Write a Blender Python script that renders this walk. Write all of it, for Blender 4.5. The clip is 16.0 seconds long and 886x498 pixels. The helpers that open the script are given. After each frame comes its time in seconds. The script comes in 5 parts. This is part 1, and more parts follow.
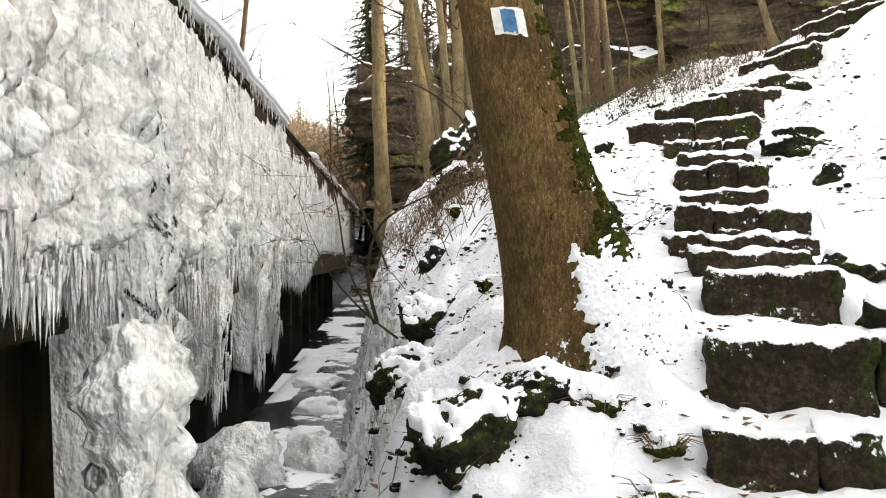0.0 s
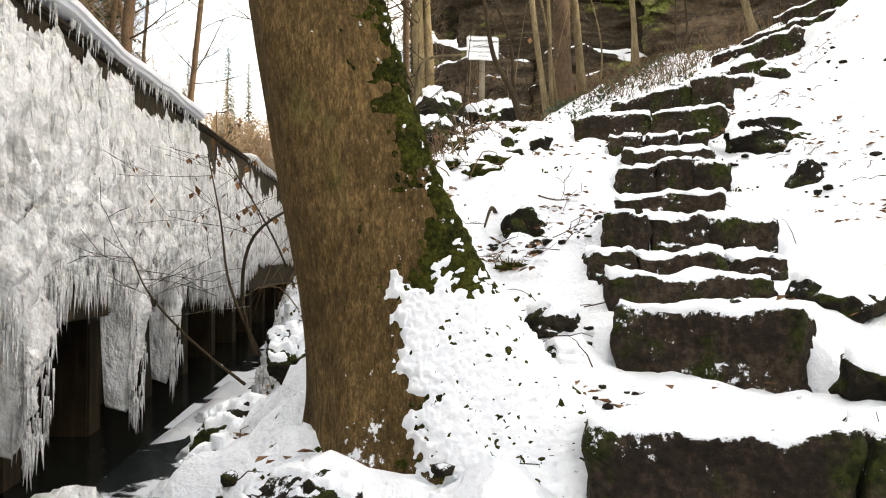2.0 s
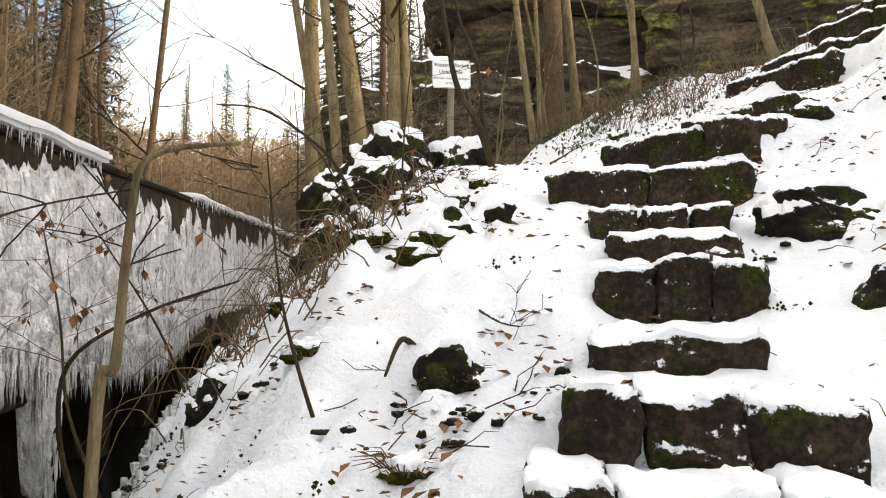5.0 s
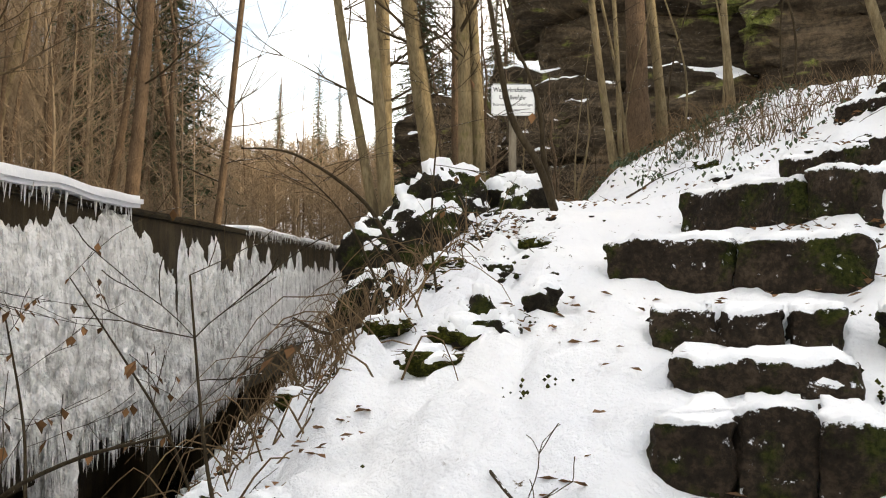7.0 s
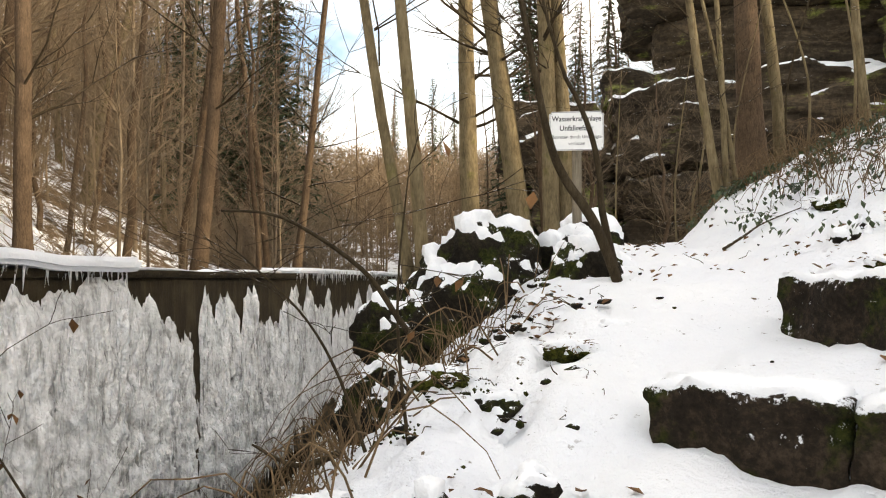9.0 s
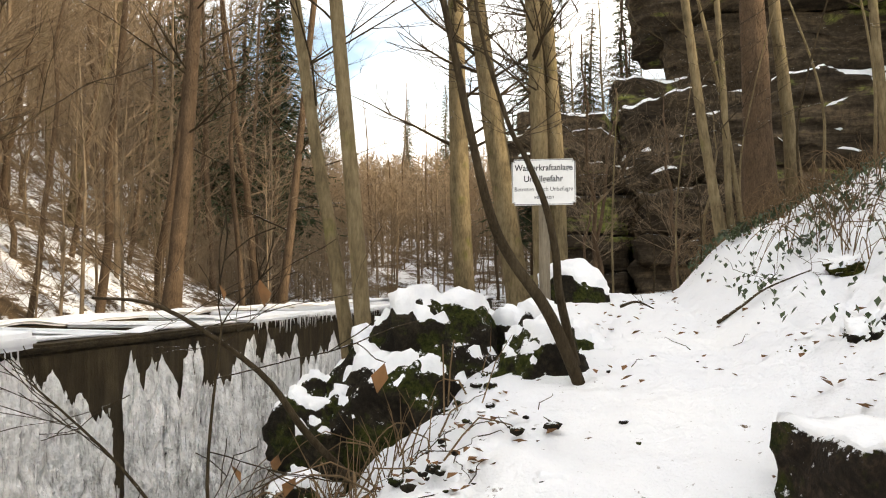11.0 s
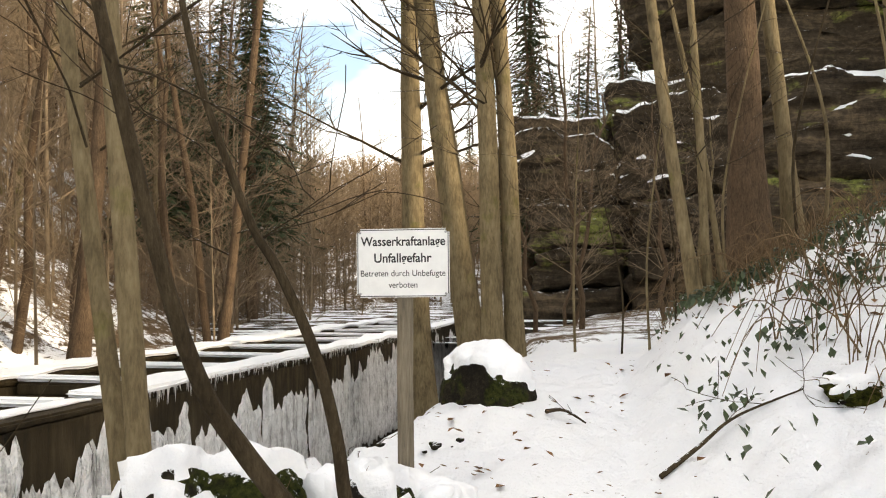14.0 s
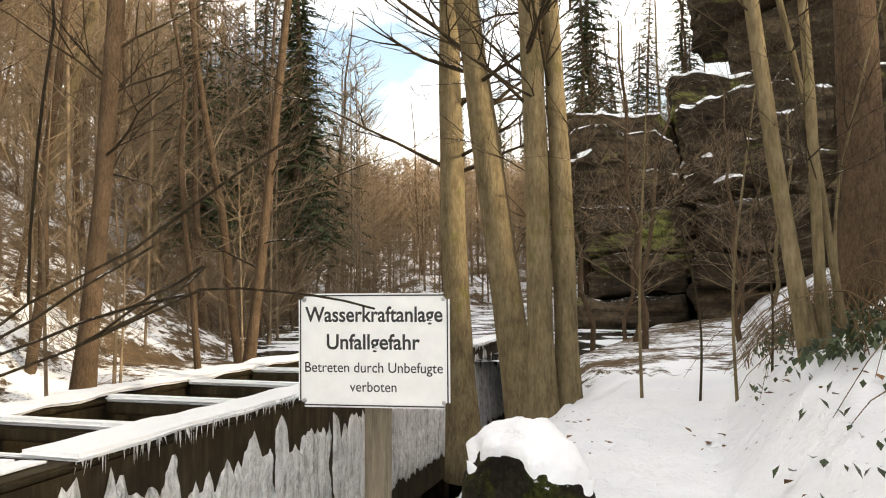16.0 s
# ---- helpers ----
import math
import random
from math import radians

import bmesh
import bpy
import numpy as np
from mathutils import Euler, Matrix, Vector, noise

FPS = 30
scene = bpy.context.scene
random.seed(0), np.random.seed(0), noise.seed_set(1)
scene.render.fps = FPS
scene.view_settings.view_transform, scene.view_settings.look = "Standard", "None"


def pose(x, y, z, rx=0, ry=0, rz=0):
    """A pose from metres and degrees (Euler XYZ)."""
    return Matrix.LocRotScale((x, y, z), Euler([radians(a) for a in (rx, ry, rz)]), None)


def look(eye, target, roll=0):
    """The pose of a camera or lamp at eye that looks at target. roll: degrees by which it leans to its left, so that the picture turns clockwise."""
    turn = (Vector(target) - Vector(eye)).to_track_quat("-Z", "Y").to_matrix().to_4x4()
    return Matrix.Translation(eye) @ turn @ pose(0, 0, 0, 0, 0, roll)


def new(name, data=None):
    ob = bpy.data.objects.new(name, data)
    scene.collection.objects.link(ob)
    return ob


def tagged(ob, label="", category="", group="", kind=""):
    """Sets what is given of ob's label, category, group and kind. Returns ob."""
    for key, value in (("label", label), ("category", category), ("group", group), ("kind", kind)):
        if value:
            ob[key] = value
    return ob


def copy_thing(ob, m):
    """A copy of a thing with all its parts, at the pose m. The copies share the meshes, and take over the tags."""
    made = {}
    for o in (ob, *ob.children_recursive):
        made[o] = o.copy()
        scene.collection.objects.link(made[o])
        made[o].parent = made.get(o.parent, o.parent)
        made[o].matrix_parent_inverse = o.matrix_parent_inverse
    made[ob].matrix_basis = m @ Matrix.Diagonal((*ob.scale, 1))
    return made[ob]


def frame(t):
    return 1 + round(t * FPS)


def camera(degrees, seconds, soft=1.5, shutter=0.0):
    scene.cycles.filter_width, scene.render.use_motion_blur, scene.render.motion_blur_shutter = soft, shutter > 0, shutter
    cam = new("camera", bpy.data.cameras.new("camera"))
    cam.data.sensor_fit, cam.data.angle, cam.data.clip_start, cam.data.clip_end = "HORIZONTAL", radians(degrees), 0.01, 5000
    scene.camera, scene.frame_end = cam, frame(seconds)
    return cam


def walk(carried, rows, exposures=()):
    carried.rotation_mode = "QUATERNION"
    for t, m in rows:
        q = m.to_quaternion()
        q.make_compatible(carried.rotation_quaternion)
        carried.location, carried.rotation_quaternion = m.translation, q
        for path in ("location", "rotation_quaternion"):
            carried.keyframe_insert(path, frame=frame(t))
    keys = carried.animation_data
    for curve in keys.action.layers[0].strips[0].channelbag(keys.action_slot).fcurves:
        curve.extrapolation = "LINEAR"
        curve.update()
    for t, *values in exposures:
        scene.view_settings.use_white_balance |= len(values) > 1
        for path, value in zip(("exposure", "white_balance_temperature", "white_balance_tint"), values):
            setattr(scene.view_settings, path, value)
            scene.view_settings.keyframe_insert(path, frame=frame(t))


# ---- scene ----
cam = camera(55.7, 16.0, soft=1.1)
METRES, EYE, TILT, LEAN, TURN = 10.7, 1.5, 0.5, 0.0, 0.0
ROWS = [
    (0.0, 0.0, 0.0, 0.0, 0.0, 0.0, 0.0),
    (0.5, 0.0185, 0.0264, -0.0035, 0.91, 0.13, -0.02),
    (1.0, 0.0375, 0.0552, -0.0061, 0.58, 0.28, 0.01),
    (1.5, 0.0552, 0.0843, -0.0023, -0.09, 0.41, -0.08),
    (2.0, 0.0642, 0.1192, 0.0057, -0.36, 0.52, -0.13),
    (2.5, 0.0767, 0.1486, 0.0087, -0.5, 0.72, -0.04),
    (3.0, 0.0863, 0.1807, 0.0107, -0.58, 0.81, -0.11),
    (3.5, 0.0911, 0.2123, 0.0237, -0.58, 0.97, -0.13),
    (4.0, 0.0992, 0.2375, 0.0371, -0.45, 1.21, -0.07),
    (6.5, 0.1249, 0.3379, 0.0861, 3.58, 1.55, 0.01),
    (7.0, 0.1359, 0.3626, 0.0986, 6.38, 1.54, 0.12),
    (7.5, 0.1381, 0.3951, 0.1102, 10.12, 1.43, 0.11),
    (8.0, 0.1446, 0.4293, 0.1268, 12.71, 1.43, 0.39),
    (8.5, 0.1627, 0.4644, 0.134, 14.03, 1.55, 0.57),
    (9.0, 0.1731, 0.4947, 0.1473, 14.62, 1.71, 0.42),
    (11.5, 0.1979, 0.6182, 0.1989, 16.0, 2.03, 0.67),
    (12.0, 0.2023, 0.6483, 0.2066, 16.14, 2.01, 0.7),
    (12.5, 0.2113, 0.6762, 0.2124, 16.19, 2.06, 0.8),
    (13.0, 0.22, 0.706, 0.2188, 16.15, 2.05, 0.78),
    (13.5, 0.2246, 0.738, 0.2325, 16.17, 2.0, 0.72),
    (14.0, 0.2273, 0.7705, 0.2419, 16.37, 1.97, 0.71),
    (14.5, 0.2239, 0.7992, 0.2562, 16.75, 1.96, 0.62),
    (15.0, 0.2158, 0.8305, 0.2579, 17.26, 1.96, 0.64),
    (15.5, 0.2118, 0.8658, 0.2598, 18.65, 1.94, 0.76),
    (16.0, 0.2031, 0.905, 0.2658, 20.17, 1.93, 0.67),
]
walk(cam, [(t, pose(0, 0, EYE, TILT, LEAN, TURN) @ pose(METRES * x, METRES * y, METRES * z, 90 + pitch, roll, yaw)) for t, x, y, z, yaw, pitch, roll in ROWS],
     exposures=((0.0, 2.00, 7700, 10), (4.0, 1.84, 7700, 10), (7.0, 1.52, 7600, 10), (16.0, 1.56, 7800, 10)))

# ---- sky, sun, exposure ----
SUN_EL, SUN_AZ = 22.0, 92.0          # azimuth clockwise from the way ahead (+y)
world = bpy.data.worlds.new("winter_sky")
scene.world = world
world.use_nodes = True
wn, wl = world.node_tree.nodes, world.node_tree.links
wn.clear()
w_out = wn.new("ShaderNodeOutputWorld")
w_bg = wn.new("ShaderNodeBackground")
w_sky = wn.new("ShaderNodeTexSky")
w_sky.sky_type, w_sky.sun_disc = "NISHITA", False
w_sky.sun_elevation, w_sky.sun_rotation = radians(SUN_EL), radians(SUN_AZ)
w_sky.air_density, w_sky.dust_density = 1.0, 2.0
w_tc = wn.new("ShaderNodeTexCoord")
w_map = wn.new("ShaderNodeMapping")
w_map.inputs["Scale"].default_value = (1.0, 1.0, 2.2)
w_noise = wn.new("ShaderNodeTexNoise")
w_noise.inputs["Scale"].default_value = 2.6
w_noise.inputs["Detail"].default_value = 5.0
w_ramp = wn.new("ShaderNodeValToRGB")
w_ramp.color_ramp.elements[0].position, w_ramp.color_ramp.elements[1].position = 0.43, 0.64
w_mix = wn.new("ShaderNodeMix")
w_mix.data_type = "RGBA"
wl.new(w_tc.outputs["Generated"], w_map.inputs["Vector"])
wl.new(w_map.outputs["Vector"], w_noise.inputs["Vector"])
wl.new(w_noise.outputs["Fac"], w_ramp.inputs["Fac"])
wl.new(w_ramp.outputs["Color"], w_mix.inputs["Factor"])
wl.new(w_sky.outputs["Color"], w_mix.inputs["A"])
w_mix.inputs["B"].default_value = (9.0, 9.15, 9.4, 1)
wl.new(w_mix.outputs["Result"], w_bg.inputs["Color"])
w_bg.inputs["Strength"].default_value = 0.13
wl.new(w_bg.outputs["Background"], w_out.inputs["Surface"])

sun_data = bpy.data.lights.new("sun", "SUN")
sun_data.energy, sun_data.angle, sun_data.color = 1.9, radians(4), (1.0, 0.90, 0.74)
sun = new("sun", sun_data)
sun.matrix_world = look((40 * math.sin(radians(SUN_AZ)) * math.cos(radians(SUN_EL)), 40 * math.cos(radians(SUN_AZ)) * math.cos(radians(SUN_EL)), 40 * math.sin(radians(SUN_EL))), (0, 0, 0))

# ---- materials ----


def material(name, build):
    mat = bpy.data.materials.new(name)
    mat.use_nodes = True
    nodes, links = mat.node_tree.nodes, mat.node_tree.links
    build(nodes, links, nodes["Principled BSDF"])
    return mat


def n_noise(nodes, links, scale, detail=4.0, rough=0.55, stretch=None, coords="Object", seed=0.0):
    tc = nodes.new("ShaderNodeTexCoord")
    tex = nodes.new("ShaderNodeTexNoise")
    tex.inputs["Scale"].default_value, tex.inputs["Detail"].default_value, tex.inputs["Roughness"].default_value = scale, detail, rough
    mp = nodes.new("ShaderNodeMapping")
    mp.inputs["Location"].default_value = (seed, seed * 1.7, -seed)
    if stretch:
        mp.inputs["Scale"].default_value = stretch
    links.new(tc.outputs[coords], mp.inputs["Vector"])
    links.new(mp.outputs["Vector"], tex.inputs["Vector"])
    return tex.outputs["Fac"]


def n_ramp(nodes, links, fac, stops):
    ramp = nodes.new("ShaderNodeValToRGB")
    els = ramp.color_ramp.elements
    while len(els) < len(stops):
        els.new(0.5)
    for el, (p, c) in zip(els, stops):
        el.position = p
        el.color = (*c, 1) if len(c) == 3 else c
    links.new(fac, ramp.inputs["Fac"])
    return ramp.outputs["Color"]


def n_mix(nodes, links, fac, a, b, mode="MIX"):
    mix = nodes.new("ShaderNodeMix")
    mix.data_type, mix.blend_type = "RGBA", mode
    for value, key in ((fac, "Factor"), (a, "A"), (b, "B")):
        if isinstance(value, (tuple, float, int)):
            mix.inputs[key].default_value = (*value, 1) if isinstance(value, tuple) else value
        else:
            links.new(value, mix.inputs[key])
    return mix.outputs["Result"]


def n_math(nodes, links, op, a, b=0.0, c=0.0, clamp=False):
    m = nodes.new("ShaderNodeMath")
    m.operation, m.use_clamp = op, clamp
    for i, value in enumerate((a, b, c)):
        if isinstance(value, (float, int)):
            m.inputs[i].default_value = value
        else:
            links.new(value, m.inputs[i])
    return m.outputs[0]


def n_bump(nodes, links, bsdf, height, strength=0.5, distance=0.02):
    bump = nodes.new("ShaderNodeBump")
    bump.inputs["Strength"].default_value, bump.inputs["Distance"].default_value = strength, distance
    links.new(height, bump.inputs["Height"])
    links.new(bump.outputs["Normal"], bsdf.inputs["Normal"])


def n_up(nodes, links):
    geo = nodes.new("ShaderNodeNewGeometry")
    sep = nodes.new("ShaderNodeSeparateXYZ")
    links.new(geo.outputs["Normal"], sep.inputs["Vector"])
    return sep.outputs


def n_band(nodes, links, value, low, high):
    """0 below low, 1 above high."""
    mr = nodes.new("ShaderNodeMapRange")
    mr.inputs["From Min"].default_value, mr.inputs["From Max"].default_value = low, high
    links.new(value, mr.inputs["Value"])
    return mr.outputs["Result"]


SNOW = (0.84, 0.86, 0.89)


def build_snow(nodes, links, bsdf):
    big = n_noise(nodes, links, 0.9, 3)
    fine = n_noise(nodes, links, 38, 5, 0.7)
    grain = n_noise(nodes, links, 9, 6, 0.65, seed=3.0)
    tone = n_ramp(nodes, links, big, [(0.3, (0.80, 0.82, 0.86)), (0.7, (0.88, 0.89, 0.90))])
    specks = n_band(nodes, links, n_noise(nodes, links, 20, 4, 0.65, seed=8.0), 0.65, 0.695)
    spread = n_band(nodes, links, n_noise(nodes, links, 1.6, 3, 0.6, seed=5.0), 0.48, 0.62)
    dirt = n_math(nodes, links, "MULTIPLY", specks, spread)
    links.new(n_mix(nodes, links, dirt, tone, (0.12, 0.085, 0.05)), bsdf.inputs["Base Color"])
    bsdf.inputs["Roughness"].default_value = 0.65
    bsdf.inputs["Specular IOR Level"].default_value = 0.3
    n_bump(nodes, links, bsdf, n_math(nodes, links, "ADD", fine, n_math(nodes, links, "MULTIPLY", grain, 2.4)), 0.75, 0.026)


def build_clean_snow(nodes, links, bsdf):
    fine = n_noise(nodes, links, 45, 5, 0.7)
    grain = n_noise(nodes, links, 11, 6, 0.65, seed=3.0)
    links.new(n_ramp(nodes, links, grain, [(0.3, (0.80, 0.82, 0.85)), (0.7, (0.88, 0.89, 0.90))]), bsdf.inputs["Base Color"])
    bsdf.inputs["Roughness"].default_value = 0.65
    n_bump(nodes, links, bsdf, n_math(nodes, links, "ADD", fine, n_math(nodes, links, "MULTIPLY", grain, 2.0)), 0.6, 0.015)


def build_rock(dark, mid, light, moss_level, snow_low, snow_high, scale=6.0):
    def build(nodes, links, bsdf):
        grain = n_noise(nodes, links, scale * 6, 6, 0.7)
        patch = n_noise(nodes, links, scale, 5, 0.6, seed=2.0)
        info = nodes.new("ShaderNodeObjectInfo")
        tone = n_ramp(nodes, links, n_math(nodes, links, "ADD", n_math(nodes, links, "MULTIPLY", grain, 0.55), n_math(nodes, links, "MULTIPLY", patch, 0.45)), [(0.3, dark), (0.5, mid), (0.72, light)])
        shift = n_math(nodes, links, "MULTIPLY_ADD", info.outputs["Random"], 0.35, 0.82)
        hsv = nodes.new("ShaderNodeHueSaturation")
        links.new(shift, hsv.inputs["Value"])
        links.new(tone, hsv.inputs["Color"])
        moss_tone = n_ramp(nodes, links, grain, [(0.35, (0.006, 0.009, 0.002)), (0.65, (0.045, 0.05, 0.010))])
        up = n_up(nodes, links)["Z"]
        mossy = n_math(nodes, links, "MULTIPLY_ADD", up, 0.10, n_noise(nodes, links, scale * 0.7, 5, 0.65, seed=7.0))
        col = n_mix(nodes, links, n_band(nodes, links, mossy, moss_level, moss_level + 0.09), hsv.outputs["Color"], moss_tone)
        dust = n_math(nodes, links, "MULTIPLY_ADD", up, 0.34, n_noise(nodes, links, scale * 5, 5, 0.7, seed=11.0))
        col = n_mix(nodes, links, n_band(nodes, links, dust, snow_low, snow_high), col, SNOW)
        links.new(col, bsdf.inputs["Base Color"])
        bsdf.inputs["Roughness"].default_value = 0.9
        bsdf.inputs["Specular IOR Level"].default_value = 0.12
        n_bump(nodes, links, bsdf, n_math(nodes, links, "ADD", grain, n_math(nodes, links, "MULTIPLY", patch, 1.5)), 0.9, 0.025)
    return build


def build_bark(dark, mid, light, stretch=(14, 14, 2.2), algae=0.62, snow=2.0, side=None):
    def build(nodes, links, bsdf):
        ridges = n_noise(nodes, links, 3.0, 6, 0.65, stretch=stretch)
        patch = n_noise(nodes, links, 3.2, 5, 0.6, seed=4.0)
        fleck = n_noise(nodes, links, 9.0, 4, 0.7, stretch=stretch, seed=17.0)
        tone = n_ramp(nodes, links, n_math(nodes, links, "ADD", n_math(nodes, links, "MULTIPLY_ADD", fleck, 0.35, n_math(nodes, links, "MULTIPLY", ridges, 0.35)), n_math(nodes, links, "MULTIPLY", patch, 0.3)), [(0.34, dark), (0.5, mid), (0.66, light)])
        green = n_ramp(nodes, links, ridges, [(0.3, (0.05, 0.05, 0.012)), (0.7, (0.19, 0.17, 0.055))])
        mask = n_noise(nodes, links, 2.2, 5, 0.6, seed=9.0)
        col = n_mix(nodes, links, n_band(nodes, links, mask, algae, algae + 0.12), tone, green)
        up = n_up(nodes, links)["Z"]
        dust = n_math(nodes, links, "MULTIPLY_ADD", up, 0.5, n_noise(nodes, links, 30, 4, 0.7, seed=11.0))
        col = n_mix(nodes, links, n_band(nodes, links, dust, snow, snow + 0.05), col, SNOW)
        links.new(col, bsdf.inputs["Base Color"])
        bsdf.inputs["Roughness"].default_value = 0.9
        bsdf.inputs["Specular IOR Level"].default_value = 0.12
        crack = n_noise(nodes, links, 9.0, 4, 0.7, stretch=stretch, seed=13.0)
        n_bump(nodes, links, bsdf, n_math(nodes, links, "ADD", n_math(nodes, links, "MULTIPLY_ADD", crack, 0.5, ridges), n_math(nodes, links, "MULTIPLY", patch, 0.4)), 1.0, 0.022)
    return build


def n_cells(nodes, links, scale, stretch, seed):
    tc = nodes.new("ShaderNodeTexCoord")
    mp = nodes.new("ShaderNodeMapping")
    mp.inputs["Scale"].default_value, mp.inputs["Location"].default_value = stretch, (seed, seed, seed)
    tex = nodes.new("ShaderNodeTexVoronoi")
    tex.feature = "SMOOTH_F1"
    tex.inputs["Scale"].default_value = scale
    links.new(tc.outputs["Object"], mp.inputs["Vector"])
    links.new(mp.outputs["Vector"], tex.inputs["Vector"])
    return tex.outputs["Distance"]


def build_ice(nodes, links, bsdf):
    cells = n_noise(nodes, links, 7, 5, 0.6)
    beads = n_cells(nodes, links, 26.0, (1, 1, 0.55), 2.0)
    fine = n_cells(nodes, links, 62.0, (1, 1, 0.7), 5.0)
    streak = n_noise(nodes, links, 2.0, 5, 0.6, stretch=(7, 7, 0.6), seed=6.0)
    fac = n_math(nodes, links, "ADD", n_math(nodes, links, "MULTIPLY", cells, 0.4), n_math(nodes, links, "MULTIPLY", streak, 0.6))
    tone = n_ramp(nodes, links, fac, [(0.36, (0.36, 0.355, 0.335)), (0.49, (0.74, 0.735, 0.72)), (0.62, (0.90, 0.895, 0.885))])
    links.new(tone, bsdf.inputs["Base Color"])
    bsdf.inputs["Roughness"].default_value = 0.14
    bsdf.inputs["IOR"].default_value = 1.31
    bsdf.inputs["Subsurface Weight"].default_value = 0.12
    bsdf.inputs["Subsurface Radius"].default_value = (0.06, 0.07, 0.08)
    bsdf.inputs["Subsurface Scale"].default_value = 0.5
    drip = n_noise(nodes, links, 5.0, 5, 0.65, stretch=(6, 6, 0.6), seed=9.0)
    height = n_math(nodes, links, "MULTIPLY_ADD", beads, -2.4, n_math(nodes, links, "MULTIPLY_ADD", fine, -1.1, n_math(nodes, links, "MULTIPLY", drip, 1.3)))
    n_bump(nodes, links, bsdf, height, 1.0, 0.015)


def build_concrete(nodes, links, bsdf):
    streak = n_noise(nodes, links, 2.2, 6, 0.65, stretch=(5, 5, 0.6))
    patch = n_noise(nodes, links, 2.8, 5, 0.6, seed=3.0)
    fine = n_noise(nodes, links, 60, 4, 0.7)
    links.new(n_ramp(nodes, links, n_math(nodes, links, "ADD", n_math(nodes, links, "MULTIPLY", streak, 0.6), n_math(nodes, links, "MULTIPLY", patch, 0.4)), [(0.3, (0.006, 0.0045, 0.0025)), (0.5, (0.034, 0.024, 0.011)), (0.72, (0.085, 0.064, 0.034))]), bsdf.inputs["Base Color"])
    bsdf.inputs["Roughness"].default_value = 0.75
    bsdf.inputs["Specular IOR Level"].default_value = 0.2
    n_bump(nodes, links, bsdf, n_math(nodes, links, "ADD", fine, patch), 0.5, 0.015)


def build_plain(color, spread=0.3, rough=0.6, scale=12.0, metal=0.0):
    def build(nodes, links, bsdf):
        g = n_noise(nodes, links, scale, 5, 0.65)
        lo, hi = tuple(c * (1 - spread) for c in color), tuple(min(1.0, c * (1 + spread)) for c in color)
        links.new(n_ramp(nodes, links, g, [(0.3, lo), (0.7, hi)]), bsdf.inputs["Base Color"])
        bsdf.inputs["Roughness"].default_value, bsdf.inputs["Metallic"].default_value = rough, metal
        if rough > 0.5:
            bsdf.inputs["Specular IOR Level"].default_value = 0.15
        n_bump(nodes, links, bsdf, g, 0.25, 0.01)
    return build


def build_water(nodes, links, bsdf):
    bsdf.inputs["Base Color"].default_value = (0.012, 0.014, 0.012, 1)
    bsdf.inputs["Roughness"].default_value = 0.06
    bsdf.inputs["IOR"].default_value = 1.33
    n_bump(nodes, links, bsdf, n_noise(nodes, links, 9, 3, 0.5), 0.25, 0.02)


def build_floe(nodes, links, bsdf):
    sheet = n_noise(nodes, links, 0.8, 5, 0.6)
    grain = n_noise(nodes, links, 12, 5, 0.7, seed=2.0)
    mask = n_band(nodes, links, n_math(nodes, links, "MULTIPLY_ADD", grain, 0.12, sheet), 0.56, 0.60)
    links.new(n_mix(nodes, links, mask, (0.02, 0.025, 0.025), SNOW), bsdf.inputs["Base Color"])
    links.new(n_math(nodes, links, "MULTIPLY_ADD", mask, 0.55, 0.08), bsdf.inputs["Roughness"])
    n_bump(nodes, links, bsdf, grain, 0.3, 0.02)


def build_hill(nodes, links, bsdf):
    big = n_noise(nodes, links, 0.5, 6, 0.65)
    small = n_noise(nodes, links, 5.0, 6, 0.75, seed=3.0)
    litter = n_ramp(nodes, links, small, [(0.3, (0.05, 0.035, 0.020)), (0.7, (0.18, 0.118, 0.065))])
    mask = n_band(nodes, links, n_math(nodes, links, "ADD", n_math(nodes, links, "MULTIPLY", big, 0.6), n_math(nodes, links, "MULTIPLY", small, 0.4)), 0.478, 0.525)
    links.new(n_mix(nodes, links, mask, litter, SNOW), bsdf.inputs["Base Color"])
    bsdf.inputs["Roughness"].default_value = 0.9
    bsdf.inputs["Specular IOR Level"].default_value = 0.12
    n_bump(nodes, links, bsdf, small, 0.6, 0.08)


M_SNOW = material("trodden_snow", build_snow)
M_CAP = material("fresh_snow", build_clean_snow)
M_HILL = material("snowy_leaf_litter", build_hill)
M_STEP = material("step_sandstone", build_rock((0.005, 0.004, 0.003), (0.026, 0.019, 0.013), (0.098, 0.070, 0.046), 0.52, 0.69, 0.75))
M_BOULDER = material("mossy_boulder", build_rock((0.005, 0.004, 0.003), (0.015, 0.012, 0.008), (0.05, 0.04, 0.025), 0.52, 0.77, 0.83))


